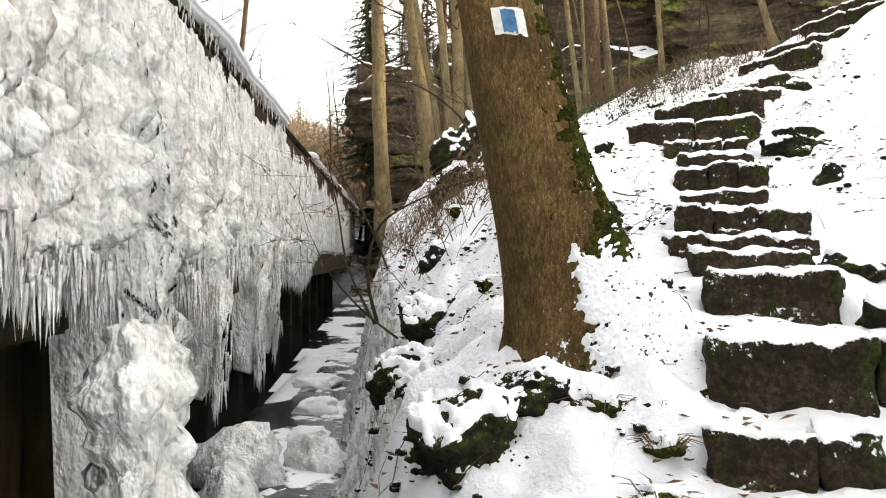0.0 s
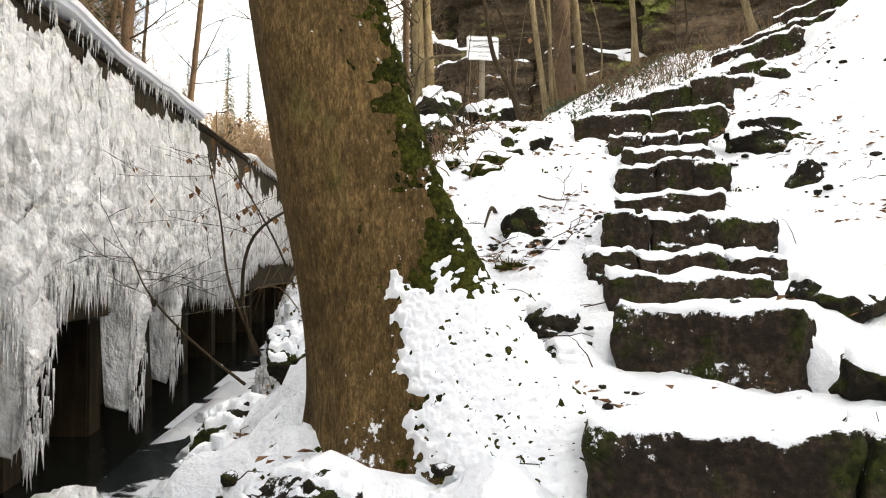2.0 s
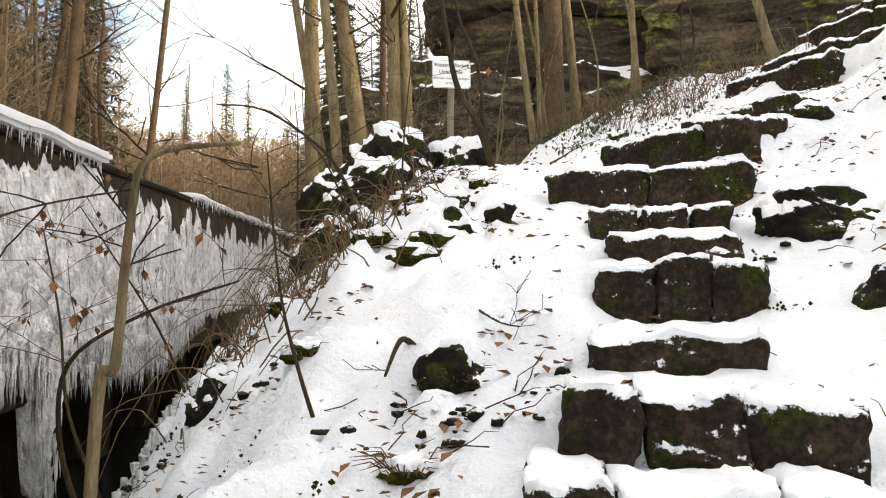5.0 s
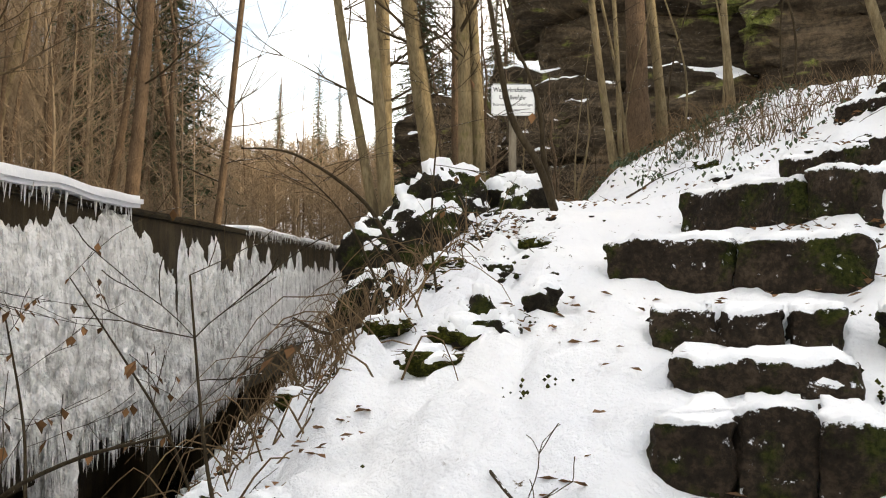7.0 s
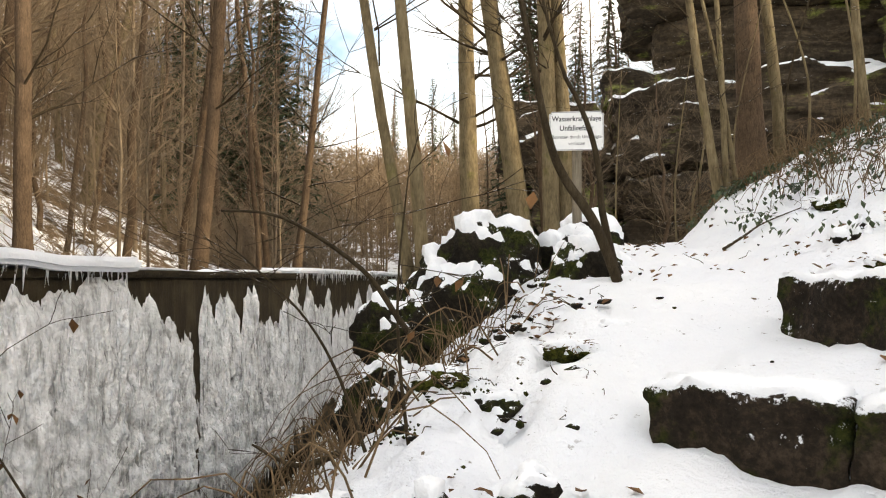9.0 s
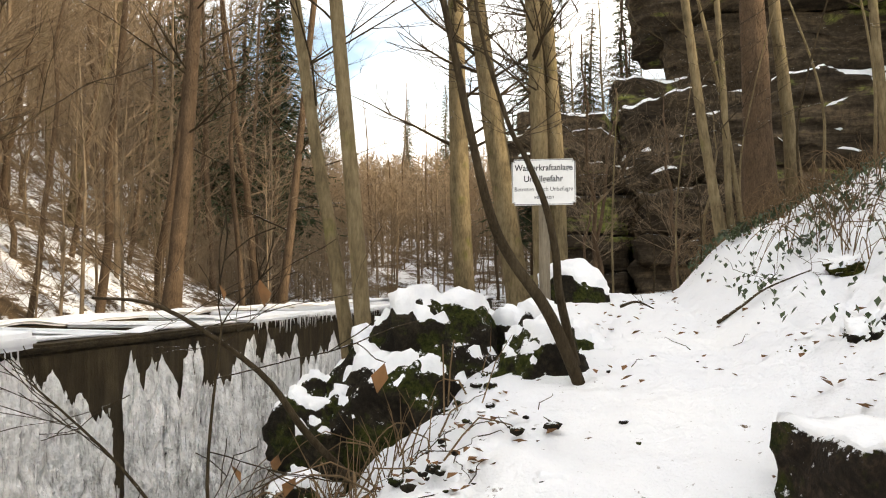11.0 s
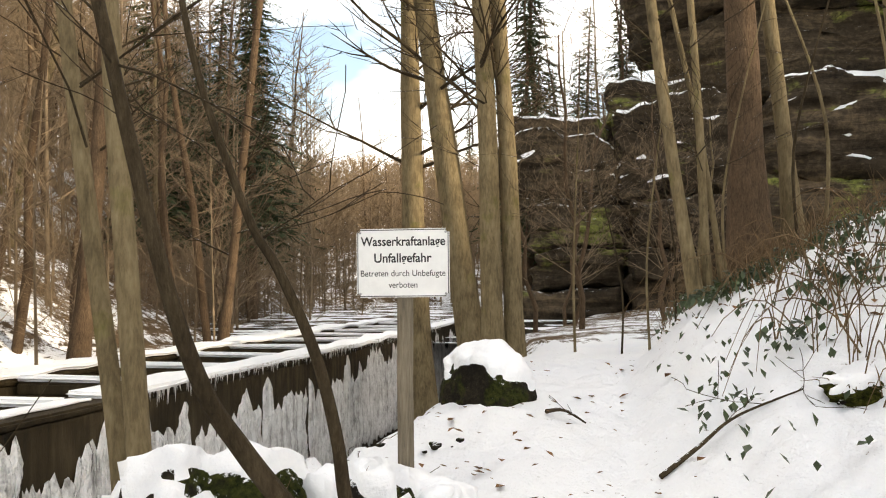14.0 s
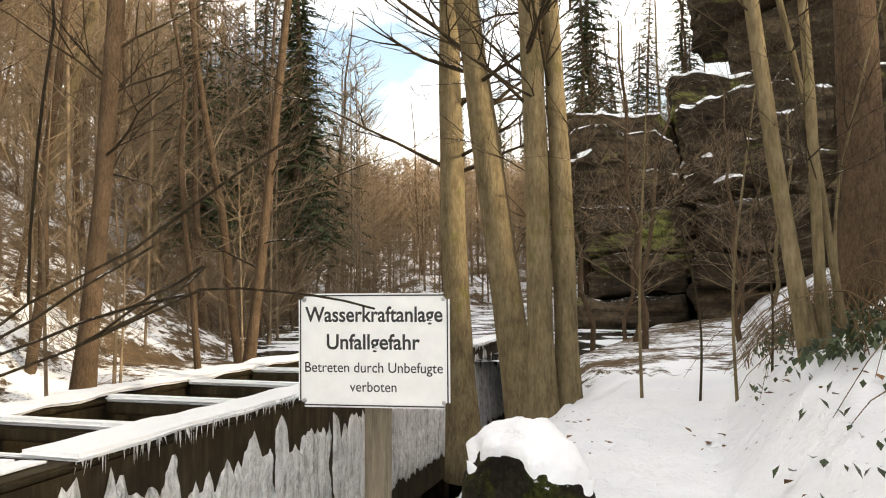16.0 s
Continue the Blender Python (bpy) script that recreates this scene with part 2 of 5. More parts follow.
def build_cliff(nodes, links, bsdf):
    band = n_noise(nodes, links, 0.7, 7, 0.65, stretch=(0.5, 0.5, 4.0))
    grain = n_noise(nodes, links, 6, 7, 0.7, seed=2.0)
    patch = n_noise(nodes, links, 0.3, 5, 0.6, seed=5.0)
    fac = n_math(nodes, links, "ADD", n_math(nodes, links, "MULTIPLY", band, 0.45), n_math(nodes, links, "ADD", n_math(nodes, links, "MULTIPLY", grain, 0.3), n_math(nodes, links, "MULTIPLY", patch, 0.25)))
    tone = n_ramp(nodes, links, fac, [(0.36, (0.008, 0.006, 0.005)), (0.50, (0.055, 0.042, 0.028)), (0.66, (0.20, 0.145, 0.09))])
    green = n_ramp(nodes, links, grain, [(0.35, (0.04, 0.046, 0.012)), (0.62, (0.25, 0.27, 0.075))])
    mask = n_math(nodes, links, "ADD", n_math(nodes, links, "MULTIPLY", n_noise(nodes, links, 0.42, 4, 0.6, seed=9.0), 0.6), n_math(nodes, links, "MULTIPLY", band, 0.4))
    col = n_mix(nodes, links, n_band(nodes, links, mask, 0.57, 0.62), tone, green)
    up = n_up(nodes, links)["Z"]
    dust = n_math(nodes, links, "MULTIPLY_ADD", up, 0.30, n_noise(nodes, links, 3.5, 6, 0.75, seed=11.0))
    links.new(n_mix(nodes, links, n_band(nodes, links, dust, 0.84, 0.90), col, SNOW), bsdf.inputs["Base Color"])
    bsdf.inputs["Roughness"].default_value = 0.95
    bsdf.inputs["Specular IOR Level"].default_value = 0.1
    n_bump(nodes, links, bsdf, n_math(nodes, links, "ADD", n_math(nodes, links, "MULTIPLY", grain, 0.5), n_math(nodes, links, "MULTIPLY", band, 1.3)), 0.9, 0.14)


M_CLIFF = material("sandstone_cliff", build_cliff)
M_BEECH = material("beech_bark", build_bark((0.050, 0.039, 0.021), (0.17, 0.130, 0.072), (0.27, 0.215, 0.125), (5, 5, 1.2), 0.60))
M_OAK = material("rough_bark", build_bark((0.012, 0.008, 0.003), (0.105, 0.066, 0.025), (0.34, 0.215, 0.088), (20, 20, 7.0), 0.58, 0.72))
M_SPRUCE = material("spruce_bark", build_bark((0.03, 0.020, 0.012), (0.105, 0.070, 0.043), (0.20, 0.136, 0.086), (16, 16, 4), 0.72))
M_TWIG = material("twig_bark", build_bark((0.016, 0.011, 0.006), (0.05, 0.036, 0.02), (0.095, 0.072, 0.042), (10, 10, 3), 0.7, 1.0))
M_WOODS = material("far_twigs", build_plain((0.21, 0.155, 0.10), 0.5, 0.9, 3))
M_NEEDLE = material("spruce_needles", build_plain((0.045, 0.06, 0.025), 0.5, 0.7, 9))
M_ICE = material("milky_ice", build_ice)
M_CONCRETE = material("wet_stained_concrete", build_concrete)
M_WATER = material("dark_water", build_water)
M_FLOE = material("water_and_ice_floes", build_floe)


def build_moss(nodes, links, bsdf):
    tuft = n_noise(nodes, links, 70, 5, 0.75)
    patch = n_noise(nodes, links, 13, 4, 0.6, seed=4.0)
    fac = n_math(nodes, links, "ADD", n_math(nodes, links, "MULTIPLY", tuft, 0.6), n_math(nodes, links, "MULTIPLY", patch, 0.4))
    links.new(n_ramp(nodes, links, fac, [(0.38, (0.004, 0.004, 0.001)), (0.5, (0.028, 0.030, 0.005)), (0.62, (0.085, 0.085, 0.015))]), bsdf.inputs["Base Color"])
    bsdf.inputs["Roughness"].default_value = 0.95
    bsdf.inputs["Specular IOR Level"].default_value = 0.08
    n_bump(nodes, links, bsdf, fac, 1.0, 0.02)


M_MOSS = material("moss", build_moss)
M_LEAF = material("evergreen_leaf", build_plain((0.03, 0.05, 0.012), 0.5, 0.4, 8))
M_DRY = material("dry_leaf", build_plain((0.15, 0.075, 0.03), 0.5, 0.7, 8))
M_STALK = material("dry_stalk", build_plain((0.13, 0.085, 0.045), 0.5, 0.8, 8))
M_PANEL = material("white_enamel", build_plain((0.76, 0.76, 0.74), 0.05, 0.35, 20))
M_BLACK = material("black_letter", build_plain((0.015, 0.015, 0.016), 0.2, 0.4, 20))
M_POST = material("weathered_post", build_bark((0.09, 0.075, 0.055), (0.22, 0.185, 0.135), (0.34, 0.29, 0.21), (14, 14, 1.0), 0.66))
M_BOLT = material("bolt_steel", build_plain((0.4, 0.4, 0.4), 0.2, 0.4, 30, 0.9))
M_BLUE = material("blue_paint", build_plain((0.05, 0.14, 0.26), 0.35, 0.6, 30))
M_WHITE = material("white_paint", build_plain((0.62, 0.62, 0.58), 0.25, 0.6, 30))
M_WOOD = material("wet_timber", build_plain((0.045, 0.036, 0.028), 0.5, 0.6, 14))

# ---- mesh helpers ----


def mesh_ob(name, verts, faces, mat, parent=None, label="", smooth=True):
    me = bpy.data.meshes.new(name)
    me.from_pydata([tuple(v) for v in verts], [], faces)
    me.update()
    if smooth:
        me.polygons.foreach_set("use_smooth", [True] * len(me.polygons))
    me.materials.append(mat)
    ob = new(name, me)
    if parent:
        ob.parent = parent
    if label:
        ob["label"] = label
    return ob


def empty(name, place, label, category, group="", kind=""):
    ob = new(name)
    ob.location = place
    return tagged(ob, label, category, group, kind)


def fbm(x, y, z, octaves=4):
    return noise.fractal((x, y, z), 1.0, 2.1, octaves, noise_basis="PERLIN_ORIGINAL")


def smooth(a, b, v):
    t = np.clip((np.asarray(v, float) - a) / (b - a), 0, 1)
    return t * t * (3 - 2 * t)


def tube(verts, faces, pts, radii, sides=6, cap=True):
    """Append a tapered tube along pts."""
    pts = [Vector(p) for p in pts]
    base = len(verts)
    prev = None
    for i, p in enumerate(pts):
        d = (pts[min(i + 1, len(pts) - 1)] - pts[max(i - 1, 0)]).normalized()
        if prev is None:
            ref = Vector((1, 0, 0)) if abs(d.x) < 0.9 else Vector((0, 1, 0))
            a = d.cross(ref).normalized()
        else:
            a = (prev - d * prev.dot(d)).normalized()
        prev = a
        b = d.cross(a)
        for k in range(sides):
            ang = 2 * math.pi * k / sides
            verts.append(p + (a * math.cos(ang) + b * math.sin(ang)) * radii[i])
    for i in range(len(pts) - 1):
        for k in range(sides):
            q = base + i * sides
            faces.append((q + k, q + (k + 1) % sides, q + sides + (k + 1) % sides, q + sides + k))
    if cap:
        faces.append(tuple(base + (len(pts) - 1) * sides + k for k in range(sides)))
        faces.append(tuple(base + k for k in reversed(range(sides))))


def rounded_block(w, d, h, seed, rough=0.02, cuts=(9, 5, 5), corner=0.25):
    """Verts and faces of a worn cuboid, its base centre at the front bottom edge's middle: x across, y back, z up."""
    rnd = random.Random(seed)
    bm = bmesh.new()
    bmesh.ops.create_cube(bm, size=2.0)
    bmesh.ops.subdivide_edges(bm, edges=bm.edges[:], cuts=cuts[1], use_grid_fill=True)
    off = Vector((rnd.uniform(0, 90), rnd.uniform(0, 90), rnd.uniform(0, 90)))
    skew = rnd.uniform(-0.06, 0.06)
    for v in bm.verts:
        p = v.co.copy()
        r = corner
        q = Vector([math.copysign(min(abs(c), 1 - r), c) for c in p])
        e = p - q
        if e.length > 1e-6:
            p = q + e.normalized() * min(e.length, r)
        p = Vector((p.x * w / 2, p.y * d / 2, p.z * h / 2))
        n = noise.noise_vector(p * 5 + off) * rough + noise.noise_vector(p * 16 + off) * rough * 0.5 + noise.noise_vector(p * 40 + off) * rough * 0.18
        p += n
        p.x += skew * p.z
        p.z += skew * p.x * 0.3
        v.co = p + Vector((0, d / 2, h / 2))
    bm.verts.ensure_lookup_table()
    verts = [v.co.copy() for v in bm.verts]
    faces = [tuple(v.index for v in f.verts) for f in bm.faces]
    bm.normal_update()
    normals = [v.normal.copy() for v in bm.verts]
    bm.free()
    return verts, faces, normals


def rock(sx, sy, sz, seed, rough=0.35, level=4, facets=5):
    """An angular boulder round the origin."""
    rnd = random.Random(seed)
    bm = bmesh.new()
    bmesh.ops.create_icosphere(bm, subdivisions=level, radius=1.0)
    off = Vector((rnd.uniform(0, 90), rnd.uniform(0, 90), rnd.uniform(0, 90)))
    planes = []
    for _ in range(facets):
        n = Vector((rnd.uniform(-1, 1), rnd.uniform(-1, 1), rnd.uniform(-0.3, 1))).normalized()
        planes.append((n, rnd.uniform(0.62, 0.85)))
    for v in bm.verts:
        p = v.co.copy()
        for n, dist in planes:
            over = p.dot(n) - dist
            if over > 0:
                p -= n * over * 0.9
        f = 1 + rough * noise.fractal(p * 1.4 + off, 0.9, 2.1, 5, noise_basis="PERLIN_ORIGINAL")
        p *= f
        p += noise.noise_vector(p * 3.6 + off) * rough * 0.16 + noise.noise_vector(p * 9 + off) * rough * 0.09
        v.co = (p.x * sx, p.y * sy, p.z * sz)
    bm.normal_update()
    verts = [v.co.copy() for v in bm.verts]
    normals = [v.normal.copy() for v in bm.verts]
    faces = [tuple(v.index for v in f.verts) for f in bm.faces]
    bm.free()
    return verts, faces, normals


def snow_cap(verts, faces, normals, seed, thick=0.05, low=0.35, high=0.75, ragged=0.35, scale=9):
    """The snow that lies on the upward parts of a mesh."""
    rnd = random.Random(seed)
    off = Vector((rnd.uniform(0, 50), rnd.uniform(0, 50), 0))
    lift = []
    for p, n in zip(verts, normals):
        a = n.z + ragged * noise.noise(Vector(p) * scale + off)
        t = float(smooth(low, high, a))
        lift.append(t)
    out, remap, kept = [], {}, []
    for f in faces:
        if max(lift[i] for i in f) > 0.02:
            for i in f:
                if i not in remap:
                    remap[i] = len(out)
                    h = thick * (0.75 + 0.5 * noise.noise(Vector(verts[i]) * 6 + off))
                    out.append(Vector(verts[i]) + Vector((normals[i].x * 0.4, normals[i].y * 0.4, 1)) * (h * lift[i]) - Vector(normals[i]) * 0.012 * (1 - lift[i]))
            kept.append(tuple(remap[i] for i in f))
    return out, kept


# ---- plan of the ground ----
def wall_x(y):
    """The flume wall's stream-side face."""
    return -1.5 - 0.055 * y


# step: left end, right end of the front edge, height of its top, height of its face
STEPS = [
    ((0.93, 2.99), (1.58, 2.93), 0.87, 0.20, (0.62, 0.38)),
    ((1.05, 3.34), (1.98, 3.12), 1.17, 0.25, (0.66, 0.34)),
    ((1.28, 4.15), (1.79, 3.80), 1.43, 0.24, (1.0,)),
    ((1.34, 4.52), (1.99, 4.48), 1.51, 0.09, (1.0,)),
    ((1.36, 4.99), (2.22, 4.92), 1.61, 0.11, (0.25, 0.45, 0.30)),
    ((1.47, 5.36), (2.27, 5.16), 1.80, 0.20, (0.28, 0.36, 0.36)),
    ((1.61, 5.72), (2.20, 5.58), 1.93, 0.10, (1.0,)),
    ((1.79, 6.41), (2.45, 6.30), 2.18, 0.23, (0.36, 0.33, 0.31)),
    ((1.89, 6.74), (2.48, 6.64), 2.33, 0.14, (1.0,)),
    ((1.89, 7.13), (2.53, 6.95), 2.48, 0.20, (0.34, 0.36, 0.30)),
    ((1.80, 8.16), (2.86, 7.58), 2.77, 0.25, (0.52, 0.48)),
    ((2.37, 9.37), (3.02, 8.04), 3.12, 0.27, (0.72, 0.28)),
    ((3.10, 9.75), (3.55, 8.75), 3.40, 0.20, (0.4, 0.3, 0.3)),
    ((3.75, 10.75), (4.30, 9.60), 3.95, 0.25, (0.65, 0.35)),
    ((4.20, 11.00), (4.78, 9.80), 4.20, 0.20, (0.5, 0.5)),
    ((4.80, 11.60), (5.35, 10.10), 4.62, 0.22, (0.6, 0.4)),
    ((5.40, 12.00), (5.95, 10.50), 5.00, 0.22, (0.5, 0.5)),
]


def base_height(x, y):
    """The snow surface without the steps (arrays)."""
    zc = np.interp(y, [-6, 0, 2, 2.9, 3.4, 4.3, 5.0, 5.4, 6.4, 6.8, 8.2, 9.4, 10.5, 13, 15, 18, 30, 60], [0.1, 0.18, 0.48, 0.75, 1.05, 1.33, 1.52, 1.70, 2.05, 2.25, 2.62, 2.93, 3.15, 3.42, 3.48, 3.42, 3.3, 3.2])
    xc = np.interp(y, [0, 3, 4.5, 5.5, 6.5, 8, 10, 14, 20], [0.7, 1.25, 1.65, 1.9, 2.1, 2.0, 1.9, 1.55, 1.45])
    right = np.maximum(0, x - xc - 0.45)
    rise = np.interp(y, [0, 6, 9, 12, 14, 18], [0.22, 0.28, 0.30, 0.36, 0.48, 0.52])
    steep = np.interp(y, [0, 10, 13, 18], [0.32, 0.32, 0.12, 0.12])
    z = zc + rise * np.minimum(right, 14) + steep * np.clip(right - 1.0, 0, 14) + 0.3 * np.clip(right - 6, 0, 20)
    back = smooth(11.3, 13.2, y)
    z = z * (1 - back) + (zc + rise * np.minimum(right, 2.2) + 0.16 * np.clip(right - 2.2, 0, 30)) * back
    z = z + 0.26 * smooth(0.0, 0.55, right) * smooth(12.3, 14.5, y)
    xb = np.interp(y, [0, 3, 5, 6, 8, 9, 10, 11, 12, 13, 15, 19, 24], [0.3, 0.1, 0.35, 0.55, 0.80, 0.95, 1.15, 1.0, 0.6, 0.9, 0.9, 0.6, -0.6])
    left = np.maximum(0, xc - 0.3 - x)
    mild = np.interp(y, [0, 4, 6, 8, 10, 13], [0.08, 0.12, 0.34, 0.16, 0.10, 0.10])
    z = z - mild * left - 0.75 * np.maximum(0, xb - x)
    # Added east rise beyond x = 8, sized to keep the low sun off the path.
    z = z + 0.5 * np.clip(x - 8.0, 0, 12) * back * (1 - smooth(27, 34, y))
    bed = -0.35 + 0.03 * np.clip(y, 0, 20)
    xe = np.interp(y, [0, 3, 5, 7, 9, 11, 13, 20, 24], [0.0, -0.15, -0.42, -0.55, -0.76, -0.80, -0.9, -1.0, -1.0])
    drop = smooth(0.0, 0.42, xe + 0.1 - x)
    z = z * (1 - drop) + bed * drop
    far = smooth(0.0, 0.8, wall_x(y) - 2.75 - x)
    foot = np.interp(y, [28, 60, 100, 160], [-8.5, -23.0, -42.0, -70.0])
    hill = 2.75 + 0.04 * (-x - 5) + 0.55 * np.clip(foot - x, 0, 30)
    z = z * (1 - far) + hill * far
    pond = smooth(0, 3, y - 25.5) * (1 - smooth(0, 6, -x - 16)) * (1 - smooth(0, 2.5, x + 3.8))
    z = z * (1 - pond) + 2.2 * pond
    end = np.maximum(0, y - 62)
    z = z + 0.17 * np.minimum(end, 60) * smooth(0, 10, end)
    return z


def ground_arrays(x, y):
    z = base_height(x, y)
    data = []
    for (lx, ly), (rx, ry), top, face, _ in STEPS:
        a, b = np.array((lx, ly)), np.array((rx, ry))
        u = (b - a) / np.linalg.norm(b - a)
        data.append((a, u, np.array((-u[1], u[0])), np.linalg.norm(b - a), top, face))
    for k, (a, u, n, w, top, face) in enumerate(data):
        f = (x - a[0]) * n[0] + (y - a[1]) * n[1] - 0.10
        s = (x - a[0]) * u[0] + (y - a[1]) * u[1]
        if k + 1 < len(data):
            a2, u2, n2, w2, top2, face2 = data[k + 1]
            f2 = (x - a2[0]) * n2[0] + (y - a2[1]) * n2[1] - 0.10
            goal = top2 - face2 + 0.01
        else:
            f2 = f - 0.6
            goal = top + 0.1
        t = np.clip(f / np.maximum(f - f2, 1e-3), 0, 1)
        level = (top - 0.012) * (1 - t) + goal * t
        inside = (f > 0) & (f2 <= 0)
        mask = smooth(-0.12, 0.10, s) * smooth(-0.12, 0.10, w - s) * inside
        # the last wide tread leads on to the footpath beside it
        z = z * (1 - mask) + level * mask
    # the foot of the lowest step
    a, u, n, w, top, face = data[0]
    f = (x - a[0]) * n[0] + (y - a[1]) * n[1] - 0.10
    s = (x - a[0]) * u[0] + (y - a[1]) * u[1]
    mask = smooth(-0.2, 0.1, s) * smooth(-0.2, 0.1, w - s) * smooth(-0.8, -0.3, f) * (f <= 0)
    z = z * (1 - mask) + (top - face + 0.01) * mask
    return z


def ground(x, y):
    return float(ground_arrays(np.array([float(x)]), np.array([float(y)]))[0])


def axis(*spans):
    out = []
    for a, b, step in spans:
        out += list(np.arange(a, b, step))
    return np.array(out)


gx = axis((-90, -30, 5), (-30, -8, 1.2), (-8, -2.6, 0.4), (-2.6, -1.2, 0.12), (-1.2, 3.4, 0.045), (3.4, 6, 0.09), (6, 14, 0.5), (14, 60, 4), (60, 100, 8))
gy = axis((-40, -8, 4), (-8, 1.2, 0.4), (1.2, 2.0, 0.1), (2.0, 11.5, 0.05), (11.5, 15, 0.06), (15, 17, 0.09), (17, 26, 0.4), (26, 70, 1.5), (70, 160, 6))
GX, GY = np.meshgrid(gx, gy)
GZ = ground_arrays(GX.ravel(), GY.ravel())
gv = []
for px, py, pz in zip(GX.ravel(), GY.ravel(), GZ):
    if -1.6 < px < 8 and 1 < py < 20:
        wild = max(min(1, max(0, (1.15 + 0.65 * float(smooth(5.2, 6.4, py) * smooth(-10.5, -9.3, -py)) - px) / 0.5)), 0.55 * min(1, max(0, (px - (2.6 if py < 11 else 2.25)) / 0.4)))
        bump = 0.03 * fbm(px * 1.3, py * 1.3, 0.3, 3) + 0.034 * fbm(px * 5.5, py * 5.5, 2.3, 3) + 0.011 * fbm(px * 13, py * 13, 1.3, 2)
        ridge = abs(fbm(px * 2.4, py * 2.4, 6.3, 3)) * 0.17 + 0.055 * fbm(px * 7.0, py * 7.0, 4.3, 3) - 0.05
        pz += bump + wild * ridge
    else:
        pz += 0.35 * fbm(px * 0.15, py * 0.15, 0.0, 4) * min(1.0, abs(px) / 6)
    if wall_x(py) - 2.6 < px < wall_x(py) + 0.1 and -8 < py < 27:
        pz = min(pz, -0.75)
    gv.append((px, py, pz))
nx = len(gx)
gf, gm = [], []
for j in range(len(gy) - 1):
    for i in range(nx - 1):
        gf.append((j * nx + i, j * nx + i + 1, (j + 1) * nx + i + 1, (j + 1) * nx + i))
        cx, cy = gx[i], gy[j]
        gm.append(1 if (cx < -4.6 or cy > 19 or cx > 8.5) else 0)
ground_ob = mesh_ob("ground", gv, gf, M_SNOW)
ground_ob.data.materials.append(M_HILL)
ground_ob.data.polygons.foreach_set("material_index", gm)
tagged(ground_ob, "snow-covered valley ground with trodden path and leaf litter", "ground", kind="structure")

# ---- stone steps ----
def place(ob, m):
    ob.matrix_basis = m
    return ob


for k, ((lx, ly), (rx, ry), top, face, shares) in enumerate(STEPS):
    length = math.hypot(rx - lx, ry - ly)
    ang = math.degrees(math.atan2(ry - ly, rx - lx))
    step = empty("stone_step", (lx, ly, top - face - 0.06), "dark hewn sandstone step under snow on the stairway", "step", "steps of the stairway")
    step.rotation_euler = (0, 0, radians(ang))
    at = 0.0
    total = sum(shares)
    rnd = random.Random(100 + k)
    for j, share in enumerate(shares):
        w = length * share / total
        hh = face + 0.06 + rnd.uniform(-0.012, 0.012)
        v, f, n = rounded_block(w - 0.012, 0.32, hh, 31 * k + j, 0.040, cuts=(9, 11, 5), corner=0.12)
        dx, dy = at + w / 2, rnd.uniform(-0.015, 0.02)
        v = [p + Vector((dx, dy, 0)) for p in v]
        mesh_ob("stone_block", v, f, M_STEP, step)
        cv, cf = snow_cap(v, f, n, 7 * k + j, 0.022, 0.58, 0.88, 0.5, 14)
        if cf:
            mesh_ob("snow_cap", cv, cf, M_CAP, step, "thin white snow on the tread")
        at += w

# ---- the flume: wall, piers, beams ----
FL = math.degrees(math.atan(0.055))
RIM = 3.22


def flume_point(s, u, z):
    """s along the wall, u away from the stream, z up."""
    c, d = math.cos(radians(FL)), math.sin(radians(FL))
    return Vector((-1.5 - d * s - c * u, c * s - d * u, z))


def flume_box(name, s0, s1, u0, u1, z0, z1, mat, parent=None, label="", seed=0, rough=0.012, seg=0.35, bevel=0.02):
    bm = bmesh.new()
    ns, nu, nz = (max(1, int(abs(s1 - s0) / seg)), max(1, int(abs(u1 - u0) / seg)), max(1, int(abs(z1 - z0) / seg)))
    bmesh.ops.create_cube(bm, size=1.0)
    for v in bm.verts:
        v.co = ((v.co.x + 0.5) * (s1 - s0) + s0, (v.co.y + 0.5) * (u1 - u0) + u0, (v.co.z + 0.5) * (z1 - z0) + z0)
    if bevel:
        bmesh.ops.bevel(bm, geom=bm.edges[:], offset=bevel, segments=2, affect="EDGES")
    for axis_no, n, lo, hi in ((0, ns, s0, s1), (2, nz, z0, z1)):
        for i in range(1, n):
            co = [0, 0, 0]
            co[axis_no] = lo + (hi - lo) * i / n
            no = [0, 0, 0]
            no[axis_no] = 1
            bmesh.ops.bisect_plane(bm, geom=bm.verts[:] + bm.edges[:] + bm.faces[:], plane_co=co, plane_no=no)
    for v in bm.verts:
        v.co += noise.noise_vector(v.co * 1.7 + Vector((seed, 0, 0))) * rough
        v.co = flume_point(*v.co)
    bmesh.ops.recalc_face_normals(bm, faces=bm.faces[:])
    verts = [v.co.copy() for v in bm.verts]
    bm.verts.index_update()
    faces = [tuple(v.index for v in f.verts) for f in bm.faces]
    bm.free()
    return mesh_ob(name, verts, faces, mat, parent, label, smooth=False)


